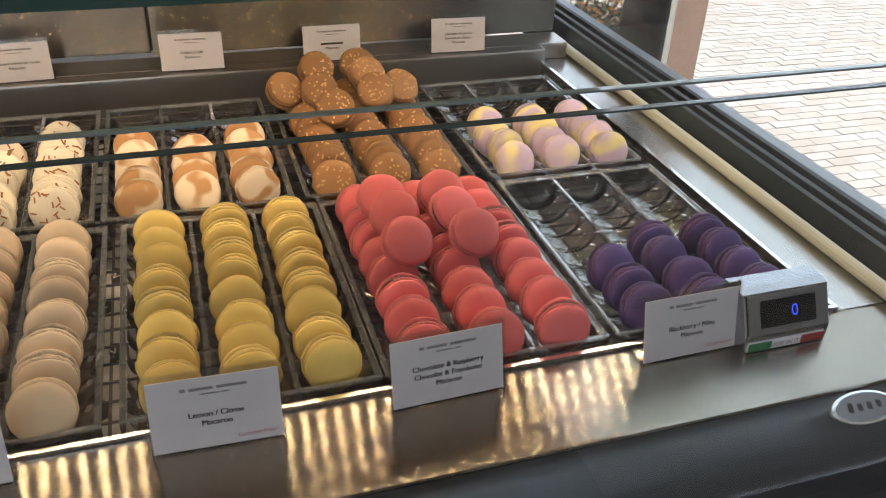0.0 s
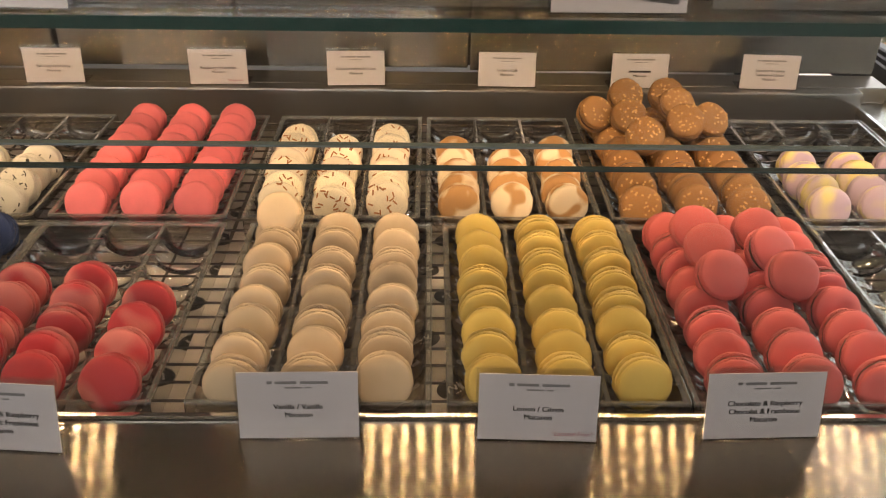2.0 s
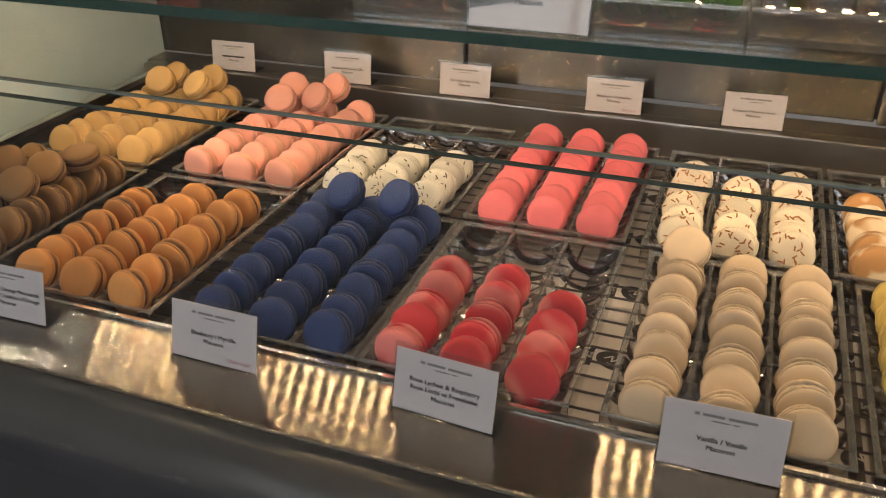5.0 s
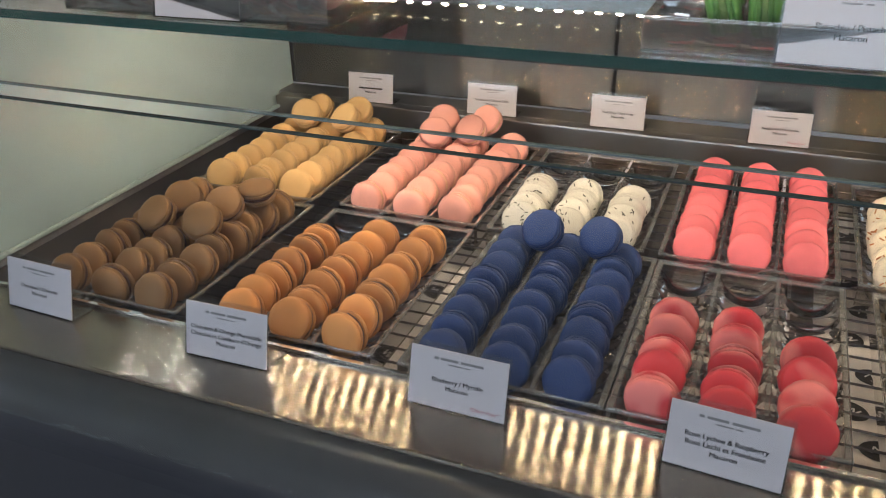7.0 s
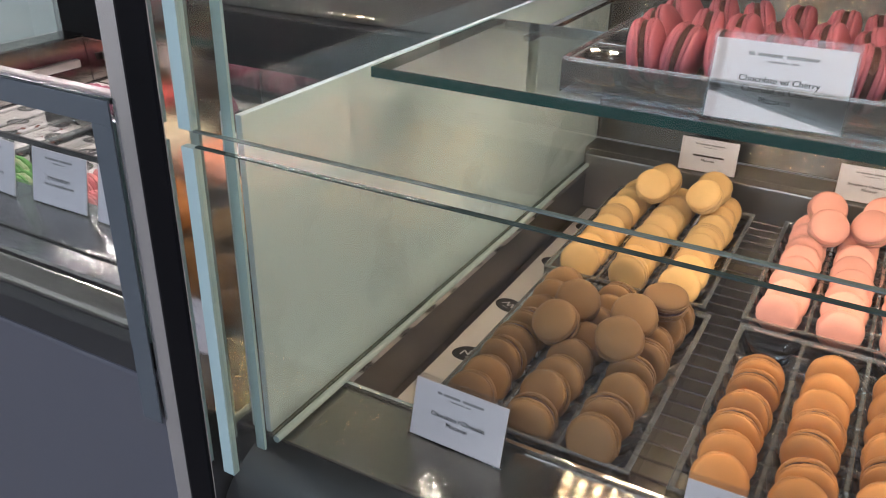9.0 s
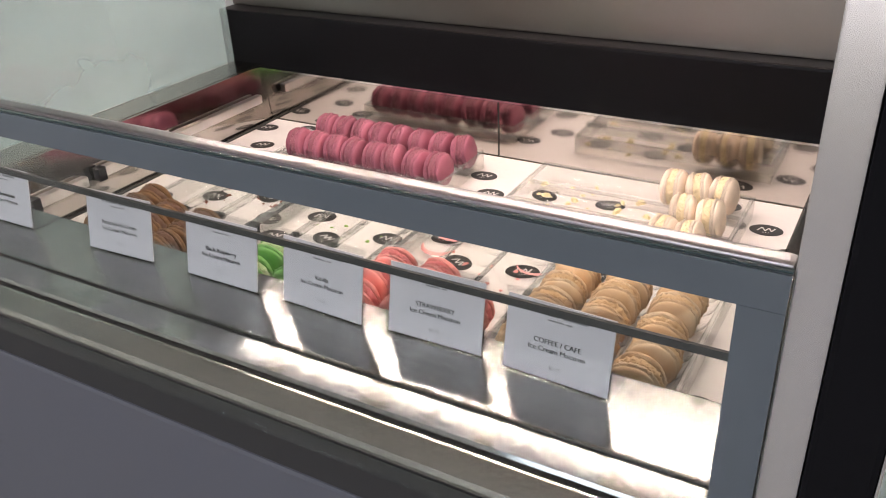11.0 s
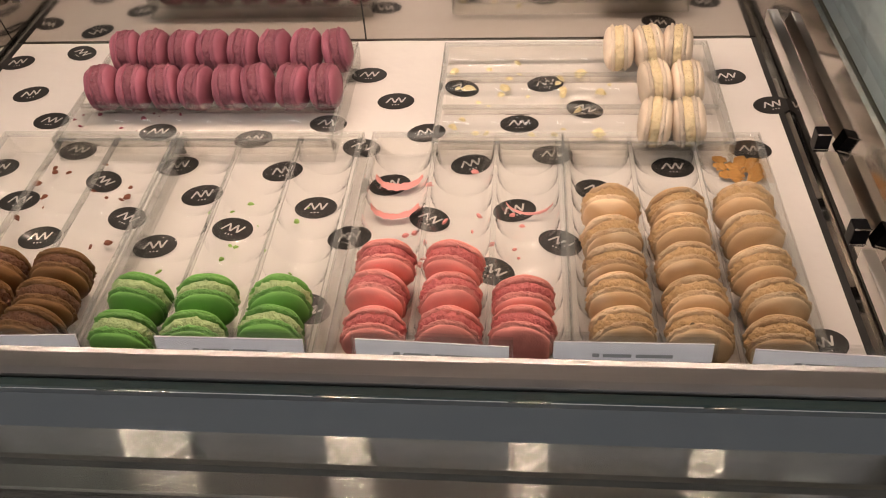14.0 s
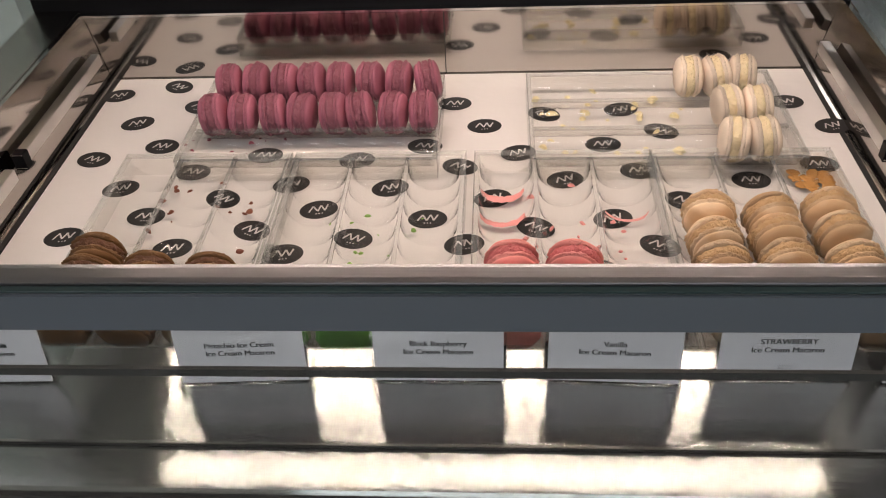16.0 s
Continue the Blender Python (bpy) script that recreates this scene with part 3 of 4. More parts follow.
part("well_floor", box(BX0, BX1, 0.085, 0.575, BF - 0.008, BF - 0.002), MIRROR, ice)
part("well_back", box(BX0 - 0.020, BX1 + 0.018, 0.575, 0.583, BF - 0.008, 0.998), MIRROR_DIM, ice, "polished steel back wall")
for base, lean in ((BX0, -0.012), (BX1 - 0.004, 0.014)):
    side = bmesh.new()
    out = 0.005 if lean > 0 else -0.005
    quad = [(base, BF - 0.006), (base + lean, 1.004), (base + lean + out, 1.004), (base + out, BF - 0.006)]
    ends = [[side.verts.new((x, y, z)) for x, z in quad] for y in (0.085, 0.574)]
    side.faces.new(ends[0])
    side.faces.new(ends[1][::-1])
    for k in range(4):
        side.faces.new((ends[0][k], ends[1][k], ends[1][(k + 1) % 4], ends[0][(k + 1) % 4]))
    bmesh.ops.recalc_face_normals(side, faces=side.faces[:])
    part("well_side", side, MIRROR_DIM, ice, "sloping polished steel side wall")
part("side_ledge", box(BX0 - 0.075, BX0 - 0.0175, 0.0125, 0.583, 0.985, 1.005, 0.002), STEEL_SIDE, ice)
part("back_seam", box(-1.7365, -1.7355, 0.573, 0.5748, BF, 0.998), BLACKSOFT, ice)
part("back_frame", box(-2.26, -1.262, 0.584, 0.70, 0.90, 1.09, 0.004), BLACK, ice, "black back frame")
part("upper_back", box(-2.26, -1.262, 0.62, 0.66, 1.0905, 1.529, 0.002), PAN_DARK, ice, "dull steel upper back panel")
part("back_bead", box(BX0 - 0.020, BX1 + 0.018, 0.5745, 0.5838, 0.9985, 1.0015), CHROME, ice)
DZ = 1.022
part("ice_deck", box(-2.24, -1.264, -0.0665, 0.012, DZ - 0.018, DZ, 0.002), STEEL_ICE, ice, "polished steel deck")
part("deck_lip", extrude_profile([(0.0122, DZ - 0.001), (0.016, DZ - 0.005), (0.034, 0.985), (0.0845, 0.930), (0.0845, 0.909), (0.060, 0.909), (0.0122, 0.980)], BX0, BX1), BLACKSOFT, ice)
part("deck_seam", box(-2.24, -1.264, -0.0695, -0.0668, DZ - 0.012, DZ - 0.003), BLACKSOFT, ice)
part("front_rail", extrude_profile([(-0.0698, DZ - 0.0012), (-0.076, DZ - 0.0011), (-0.081, DZ - 0.0008), (-0.086, DZ - 0.00035), (-0.091, DZ + 0.0003), (-0.095, DZ + 0.0010), (-0.098, DZ + 0.0017), (-0.0995, DZ - 0.001), (-0.0995, DZ - 0.014), (-0.0698, DZ - 0.014)], -2.24, -1.264), STEEL_ICE, ice, "steel front rail")
part("rail_slot", box(-2.24, -1.264, -0.1045, -0.0998, DZ - 0.014, DZ - 0.006), BLACKSOFT, ice)
part("outer_rail", extrude_profile([(-0.1048, DZ - 0.001), (-0.107, DZ - 0.001), (-0.124, DZ - 0.006), (-0.1265, DZ - 0.009), (-0.1262, DZ - 0.012), (-0.1048, DZ - 0.014)], -2.24, -1.264), STEEL_SIDE, ice, "steel outer rail")
part("rail_gap", box(-2.24, -1.271, -0.1262, -0.06, 0.967, DZ - 0.0145), BLACKSOFT, ice)
part("front_panel", box(-2.25, -1.250, -0.127, -0.06, 0.12, 0.966, 0.004), GREY, ice, "grey painted front panel")
part("carcass", box(-2.24, -1.262, -0.055, 0.70, 0.10, 0.895), GREY, ice)
part("plinth", box(-2.2, -1.29, -0.02, 0.68, 0.0, 0.099), BLACKSOFT, ice)
g = part("front_glass", box(-2.24, -1.250, -0.1325, -0.130, 1.0, 1.2075), GLASS, ice, "clear front glass with grey printed border")
part("glass_edge", box(-2.24, -1.250, -0.1327, -0.1298, 1.2077, 1.2088), DARKEDGE, g)
part("printed_border", box(-2.24, -1.250, -0.1345, -0.1329, 1.1890, 1.2075), BAND, g, "grey printed top border")
part("printed_border", box(-1.270, -1.250, -0.1345, -0.1329, 0.93, 1.1888), BAND, g)
part("printed_border", box(-2.24, -2.220, -0.1345, -0.1329, 0.93, 1.1888), BAND, g)
part("inner_strip", box(-2.22, -1.27, -0.1285, -0.1265, 1.1545, 1.1590), BLACKSOFT, ice)
part("top_rail", box(-2.24, -1.250, -0.1293, -0.1175, 1.2030, 1.2102, 0.003), RAIL_STEEL, ice, "steel rail along the glass top")
for sx, gx in ((-1, -2.242), (1, -1.256)):
    high = 1.45 if sx < 0 else 1.19
    side = part("side_glass", box(gx - 0.004, gx + 0.004, -0.125, 0.58, 1.0055, high), GLASS_HAZE if sx < 0 else GLASS_SIDE, ice, "pale green side glass")
    part("glass_edge", box(gx - 0.0045, gx + 0.0045, -0.128, -0.1255, 1.0055, high), GLASSEDGE, side)
part("top_panel", box(-2.25, -1.25, 0.0, 0.72, 1.53, 1.55, 0.004), STEEL_SIDE, ice)
strip = part("led_strip", box(-2.12, -1.262, 0.35, 0.375, 1.45, 1.47, 0.002), CHROME, ice)
ledw = link_mesh("led", lathe([(0.0, 0.0015), (0.0045, 0.0012), (0.006, 0.0)], 10), LEDW)
for i in range(43):
    d = part("led", ledw, None, strip)
    d.matrix_world = pose(-2.10 + i * 0.0196, 0.3625, 1.4498, 180)
for x in (-2.0, -1.4):
    part("bracket", box(x - 0.006, x + 0.006, 0.355, 0.37, 1.4705, 1.5298), CHROME, ice)
for sx, x in ((-1, BX0 + 0.004), (1, BX1 - 0.008)):
    for y0, y1, z1 in ((0.338, 0.545, 0.966), (0.222, 0.306, 0.963), (0.118, 0.192, 0.960)):
        rail = part("slide_rail", box(x - 0.0055, x + 0.0055, y0, y1, z1 - 0.014, z1, 0.0018), SLIDE, ice, "chromed slide rail")
        # Solid black piece painting the dark inside of the open tube end.
        part("rail_hollow_end", box(x - 0.0062, x + 0.0062, y0 - 0.013, y0 - 0.0004, z1 - 0.018, z1 + 0.0005, 0.0012), BLACK, rail, "open rail end, its dark hollow painted black")
        for z in (z1 - 0.015, z1 + 0.0004):
            part("rail_edge", box(x - 0.0062, x + 0.0062, y0 - 0.0144, y0 - 0.0134, z, z + 0.001), CHROME, rail)
    # Black strip painting the shade and dark reflection between liner and side wall.
    part("dark_floor_strip", box(x - 0.003 - 0.004 * sx, x + 0.003 - 0.004 * sx, 0.086, 0.574, BF - 0.0018, BF - 0.0006), BLACKSOFT, ice)

paper = thing("printed_liner", "white paper liner with black printed dots in the freezer well", "liner paper")
part("sheet", box(BX0 + 0.012, BX1 - 0.012, 0.086, 0.572, BF - 0.0015, BF - 0.001), LINER, paper)
SPOTS = [(-2.07, 0.55), (-2.14, 0.53), (-2.05, 0.415), (-2.095, 0.465), (-2.12, 0.39), (-2.07, 0.335), (-2.027, 0.287), (-2.1, 0.255), (-1.985, 0.237), (-2.0, 0.364), (-1.955, 0.316), (-1.913, 0.264), (-1.852, 0.297), (-1.888, 0.34), (-1.783, 0.333), (-1.811, 0.251), (-1.741, 0.281), (-1.875, 0.228), (-1.927, 0.395), (-1.824, 0.384), (-1.752, 0.41), (-1.722, 0.5), (-1.687, 0.45), (-1.712, 0.37), (-1.704, 0.242), (-1.677, 0.314), (-1.636, 0.267), (-1.603, 0.345), (-1.561, 0.28), (-1.558, 0.41), (-1.619, 0.474), (-1.531, 0.482), (-1.492, 0.435), (-1.65, 0.395), (-1.526, 0.36), (-1.522, 0.239), (-1.488, 0.308), (-1.416, 0.342), (-1.341, 0.369), (-1.342, 0.494), (-1.306, 0.442), (-2.03, 0.5), (-1.724, 0.159), (-1.332, 0.134), (-1.578, 0.204), (-1.4, 0.54)]
for x, y in SPOTS:
    d = part("printed_dot", DOT_MESH, None, paper)
    d.matrix_world = pose(x, y, BF - 0.0008, 0, 0, rnd.uniform(-35, 20))


# ---------------------------------------------------------------- trays
def trough_mesh(width, length, depth, ribs, lift_by=0.0045, plastic=None):
    """A half-round channel with raised arcs between its places."""
    bm = bmesh.new()
    n, prev = 10, None
    steps = []
    for k in range(ribs + 1):
        y = k * length / ribs
        steps += [(y - 0.002, 0.0), (y - 0.0006, lift_by), (y + 0.0006, lift_by), (y + 0.002, 0.0)] if 0 < k < ribs else [(y, 0.0)]
    for y, lift in steps:
        row = []
        for i in range(n + 1):
            a = math.pi * i / n
            r = width / 2 - lift
            row.append(bm.verts.new((-r * math.cos(a), y, -math.sin(a) * depth * (r / (width / 2)))))
        if prev:
            for i in range(n):
                bm.faces.new((prev[i], prev[i + 1], row[i + 1], row[i]))
        prev = row
    return link_mesh("trough", bm, plastic, True)


def make_tray(width=0.194, length=0.288, depth=0.024, ribs=9, lift_by=0.0045, plastic=PLASTIC, edge=RIM):
    """A clear tray with three channels, its rim at z = 0 and its front edge at y = 0."""
    t = thing("macaron_tray", "clear plastic macaron tray with three channels", "tray", "macaron trays")
    rim = bmesh.new()
    w = 0.0055
    for b in ((-width / 2, width / 2, 0, w), (-width / 2, width / 2, length - w, length), (-width / 2, -width / 2 + w, w, length - w), (width / 2 - w, width / 2, w, length - w)):
        box(b[0], b[1], b[2], b[3], -0.0012, 0.0, 0.0004, rim)
    lip = 0.0013
    for b in ((-width / 2, width / 2, 0, lip), (-width / 2, width / 2, length - lip, length), (-width / 2, -width / 2 + lip, lip, length - lip), (width / 2 - lip, width / 2, lip, length - lip)):
        box(b[0], b[1], b[2], b[3], 0.0, 0.0020, 0.0005, rim)
    part("rim", rim, edge, t)
    for b in ((-width / 2, width / 2, 0, 0.0006), (-width / 2, width / 2, length - 0.0006, length), (-width / 2, -width / 2 + 0.0006, 0.0006, length - 0.0006), (width / 2 - 0.0006, width / 2, 0.0006, length - 0.0006)):
        part("skirt", box(b[0], b[1], b[2], b[3], -depth - 0.001, -0.0014), plastic, t)
    col = (width - 2 * w - 0.008) / 3
    tm = trough_mesh(col, length - 2 * w, depth, ribs, lift_by, plastic)
    for k in (-1, 0, 1):
        o = part("trough", tm, None, t)
        o.location = (k * (col + 0.004), w, -0.0004)
    for k in (-0.5, 0.5):
        dx = k * (col + 0.004)
        ridge = box(dx - 0.002, dx + 0.002, w, length - w, -0.003, 0.0006, 0.0006)
        for q in range(1, ribs if lift_by > 0.002 else 1):
            y = w + q * (length - 2 * w) / ribs
            box(dx - 0.0085, dx + 0.0085, y - 0.0011, y + 0.0011, -0.006, 0.0012, 0.0006, ridge)
        part("divider", ridge, edge, t)
    return t


TRAYS = {"pastry": make_tray(), "freezer": make_tray(width=0.178, length=0.276, lift_by=0.0010, plastic=PLASTIC_ICE, edge=RIM_ICE)}


def macaron_mesh(name, profile, material, wobble, seed, ruffle=(), frill=0.05, crust=()):
    """A turned part of a macaron; the rings named in crust carry the second material."""
    me = link_mesh(name, lathe(profile, 60, wobble, seed, ruffle, frill), material, True)
    if crust:
        low, high = min(profile[k][1] for k in crust) - 0.0004, max(profile[k][1] for k in crust) + 0.0002
        for p in me.polygons:
            if low < p.center.z < high:
                p.material_index = 1
    return me


MESHES = {}
for fl in FLAVOURS:
    icy = fl.startswith("ice_")
    gap = 0.0044 if icy else 0.0024
    top = 0.0108 if icy else 0.0104
    made = []
    R = 0.0226 if icy else 0.0234
    for s in range(5):
        foot = 1.03 if icy else 1.0
        fat = 1 + 0.05 * math.sin(s * 2.3)
        prof = [(0.0, gap + top * fat), (R * 0.32, gap + top * 0.985 * fat), (R * 0.60, gap + top * 0.93 * fat), (R * 0.79, gap + top * 0.81), (R * 0.91, gap + top * 0.66), (R * 0.955, gap + top * 0.53),
                (R * 0.958, gap + top * 0.42), (R * 0.928, gap + top * 0.37), (R * foot * 0.965, gap + top * 0.33), (R * foot, gap + top * 0.24), (R * foot, gap + top * 0.13), (R * foot * 0.97, gap + top * 0.02), (R * 0.90, gap - 0.0002), (0.0, gap)]
        shell = macaron_mesh("shell", prof, [SHELL[fl], CRUST[fl]], 0.035 if not icy else 0.05, s * 9.1 + 1, (8, 9, 10, 11), 0.034 if not icy else 0.09, (7, 8, 9, 10, 11))
        rim = 0.985 if icy else 0.93
        fill = macaron_mesh("filling", [(0.0, gap + 0.0008), (R * 0.88, gap + 0.0008), (R * rim, gap * 0.6), (R * (rim + 0.01), 0.0), (R * rim, -gap * 0.6), (R * 0.88, -gap - 0.0008), (0.0, -gap - 0.0008)], FILLING[fl], 0.06 if icy else 0.03, s * 5.7, (2, 3, 4), 0.15 if icy else 0.04)
        flake = None
        if fl in FLAKE:
            fb = bmesh.new()
            fr = random.Random(s + 17)
            for q in range({"coconut": 20, "earl_grey": 16, "hazelnut": 26}[fl]):
                rr, aa, yaw = R * 0.9 * math.sqrt(fr.random()), fr.random() * math.tau, fr.random() * math.tau
                zz = gap + top * (1 - 0.42 * (rr / R) ** 3.2) + 0.0002
                ln, wd, hh = {"coconut": (0.0030, 0.0008, 0.0005), "earl_grey": (0.0022, 0.0006, 0.0003), "hazelnut": (0.0012, 0.0010, 0.0007)}[fl]
                c, sn = math.cos(yaw), math.sin(yaw)
                vs = [fb.verts.new((rr * math.cos(aa) + px * ln * c - py * wd * sn, rr * math.sin(aa) + px * ln * sn + py * wd * c, zz + pz * hh)) for pz in (-1, 1) for px, py in ((-1, -1), (1, -1), (1, 1), (-1, 1))]
                for f in ((0, 3, 2, 1), (4, 5, 6, 7), (0, 1, 5, 4), (1, 2, 6, 5), (2, 3, 7, 6), (3, 0, 4, 7)):
                    fb.faces.new([vs[i] for i in f])
            flake = link_mesh("topping", fb, FLAKE[fl])
        made.append((shell, fill, flake))
    MESHES[fl] = made
LOOKS = {
    "chocolate": "brown chocolate macaron", "orange": "orange macaron with dark chocolate filling", "blueberry": "dark blue blueberry macaron",
    "rose": "red and pink marbled macaron", "vanilla": "cream-coloured vanilla macaron", "lemon": "yellow lemon macaron", "raspberry_chocolate": "coral pink macaron with chocolate filling",
    "blackberry": "deep purple blackberry macaron", "caramel": "golden caramel macaron", "strawberry": "pale pink strawberry macaron", "earl_grey": "off-white macaron with black tea specks",
    "raspberry": "bright pink raspberry macaron", "coconut": "white macaron sprinkled with brown flakes", "coffee": "tan and cream swirled macaron", "hazelnut": "brown macaron dusted with nut crumbs",
    "lavender": "lilac and yellow marbled macaron", "cherry": "dark pink chocolate-filled macaron", "pistachio": "green pistachio macaron", "cream": "pale cream macaron", "cocoa": "dark reddish brown macaron",
    "ice_chocolate": "brown ice cream macaron", "ice_pistachio": "bright green ice cream macaron", "ice_strawberry": "pink strawberry ice cream macaron", "ice_coffee": "tan coffee ice cream macaron",
    "ice_raspberry": "mauve black raspberry ice cream macaron", "ice_vanilla": "cream vanilla ice cream macaron",
}
mr = random.Random(11)


def macaron(flavour, m, where):
    shell, fill, flake = MESHES[flavour][mr.randrange(5)]
    t = thing(flavour + "_macaron", LOOKS[flavour] + " " + where, "macaron", flavour.replace("_", " ") + " macarons", m @ pose(0, 0, 0, 0, 0, mr.uniform(0, 360)))
    part("shell", shell, None, t)
    under = part("shell", shell, None, t)
    under.matrix_basis = pose(0, 0, 0, 180, 0, mr.uniform(0, 360))
    part("filling", fill, None, t)
    if flake:
        part("topping", flake, None, t)
    return t


def standing(x, y, z, lean, yaw=0):
    """Disc on its edge: its face looks along -y, leant back by lean degrees."""
    return pose(x, y, z) @ pose(0, 0, 0, 0, 0, yaw) @ pose(0, 0, 0, 90 - lean)


PITCH = 0.0335
placed = set()


def tray_at(x, y, z, turn=0):
    kind = "freezer" if x < -1.25 else "pastry"
    if kind not in placed:
        placed.add(kind)
        TRAYS[kind].matrix_world = pose(x, y, z, 0, 0, turn)
        return TRAYS[kind]
    return copy_thing(TRAYS[kind], pose(x, y, z, 0, 0, turn))


def filled(flavour, x, y, z, counts, lean=30, heap=(), jitter=1.0, skip=0):
    """A tray whose channels hold counts macarons each from the front, and a heap on top."""
    tray_at(x, y, z)
    for k, n in zip((-1, 0, 1), counts):
        for i in range(n):
            macaron(flavour, standing(x + k * 0.0603 + mr.uniform(-0.002, 0.002) * jitter, y + 0.020 + (i + skip) * PITCH + mr.uniform(-0.003, 0.003) * jitter, z + 0.0055 + mr.uniform(0, 0.002),
                                      (mr.uniform(20, 35) if mr.random() < 0.62 else mr.uniform(0, 14)) if jitter > 0.6 else lean + mr.uniform(-6, 5), mr.uniform(-10, 10) * jitter), "standing in a clear tray")
    for hx, hy, hz, tilt in heap:
        macaron(flavour, standing(hx, hy, hz, tilt, mr.uniform(-25, 25)), "heaped on a full tray")


ZT = 0.905
FY, BY = 0.032, 0.335
filled("chocolate", -0.995, FY, ZT, (8, 8, 8), heap=[(-1.02, 0.165, 0.942, 48), (-1.015, 0.21, 0.944, 50), (-0.955, 0.165, 0.943, 48), (-0.955, 0.21, 0.945, 52), (-0.935, 0.25, 0.948, 82)])
filled("orange", -0.770, FY, ZT, (6, 7, 7))
filled("blueberry", -0.548, FY, ZT, (8, 8, 8), heap=[(-0.573, 0.270, 0.946, 42), (-0.508, 0.272, 0.946, 42)])
filled("rose", -0.352, FY, ZT, (5, 5, 4))
filled("vanilla", -0.132, FY, ZT, (8, 8, 8), heap=[(-0.19, 0.285, 0.935, 40)])
filled("lemon", 0.074, FY, ZT, (8, 8, 8))
filled("raspberry_chocolate", 0.270, FY, ZT, (8, 8, 8), heap=[(0.223, 0.244, 0.945, 45), (0.282, 0.239, 0.945, 45), (0.226, 0.205, 0.947, 48), (0.226, 0.163, 0.943, 44), (0.282, 0.200, 0.947, 46), (0.290, 0.163, 0.943, 44)])
filled("blackberry", 0.472, FY, ZT, (3, 4, 4))
filled("caramel", -1.005, BY, ZT, (8, 8, 8), heap=[(-1.035, 0.545, 0.948, 46), (-1.028, 0.575, 0.948, 46), (-0.966, 0.545, 0.948, 48), (-0.962, 0.58, 0.948, 46)])
filled("strawberry", -0.772, BY, ZT, (8, 8, 8), heap=[(-0.820, 0.590, 0.947, 44), (-0.756, 0.605, 0.947, 44), (-0.812, 0.535, 0.945, 46), (-0.765, 0.560, 0.945, 46)])
filled("earl_grey", -0.566, BY, ZT, (4, 4, 4))
filled("raspberry", -0.356, BY, ZT, (8, 8, 8), jitter=0.4)
filled("coconut", -0.145, BY, ZT, (6, 5, 6))
filled("coffee", 0.055, BY, ZT, (5, 4, 5))
filled("hazelnut", 0.260, BY, ZT, (8, 8, 8), heap=[(0.224, 0.595, 0.950, 44), (0.216, 0.530, 0.946, 46), (0.175, 0.545, 0.944, 44), (0.280, 0.600, 0.950, 46), (0.283, 0.510, 0.948, 44), (0.283, 0.558, 0.952, 46), (0.225, 0.475, 0.944, 44), (0.318, 0.525, 0.944, 46)])
filled("lavender", 0.470, BY, ZT, (4, 4, 4))

# trays on the glass shelf, turned along the shelf
ZS = 1.2255


def along(flavour, x, y, z, rows, where, lean=10, pitch=0.031, sway=7):
    """A tray turned a quarter; rows give (channel, first place, count)."""
    tray_at(x + 0.144, y, z, 90)
    for k, start, n in rows:
        for i in range(n):
            macaron(flavour, standing(x + 0.124 - (start + i) * pitch + mr.uniform(-0.002, 0.002), y + k * 0.0603, z + 0.006, lean + mr.uniform(-sway, sway), 90 + mr.uniform(-9, 9)), where)


SHELFWORDS = "in a tray on the glass shelf"
along("cherry", -0.86, 0.176, ZS, [(-1, 0, 8), (0, 0, 8), (1, 0, 8)], SHELFWORDS, sway=19)
along("pistachio", -0.31, 0.176, ZS, [(-1, 0, 8), (0, 0, 8), (1, 0, 8)], SHELFWORDS)
along("cream", -0.02, 0.176, ZS, [(-1, 0, 6), (0, 0, 6)], SHELFWORDS)
along("cocoa", 0.29, 0.176, ZS, [(-1, 0, 8), (0, 0, 8), (1, 0, 8)], SHELFWORDS)

# freezer trays
ZB = BF + 0.0255
FREEZER = "in a clear freezer tray"


def frozen(flavour, x, columns, lean):
    """A freezer tray; each column gives its first place, pitch and count."""
    tray_at(x, 0.083, ZB)
    for k, (first, pitch, n) in zip((-1, 0, 1), columns):
        for i in range(n):
            macaron(flavour, standing(x + k * 0.055 + mr.uniform(-0.002, 0.002), first + i * pitch + mr.uniform(-0.002, 0.002), ZB + 0.005 + mr.uniform(0, 0.002), lean + mr.uniform(-7, 7), mr.uniform(-9, 9)), FREEZER)


frozen("ice_chocolate", -1.974, [(0.105, 0.0280, 4), (0.103, 0.0295, 3), (0.101, 0.0295, 3)], -8)
frozen("ice_pistachio", -1.793, [(0.099, 0.036, 2), (0.099, 0.036, 2), (0.102, 0.035, 2)], -5)
frozen("ice_strawberry", -1.607, [(0.106, 0.035, 3), (0.106, 0.035, 3), (0.107, 0.035, 2)], -4)
frozen("ice_coffee", -1.429, [(0.109, 0.0335, 5), (0.109, 0.0330, 5), (0.106, 0.0350, 5)], -3)
along("ice_raspberry", -1.878, 0.435, ZB, [(-0.10, 0, 8), (1.04, 0, 8)], FREEZER, 2, 0.0330)
along("ice_vanilla", -1.507, 0.432, ZB, [(-1.05, 0.7, 2), (0, 0.45, 2), (1.12, 0.4, 3)], FREEZER, 4, 0.0305)


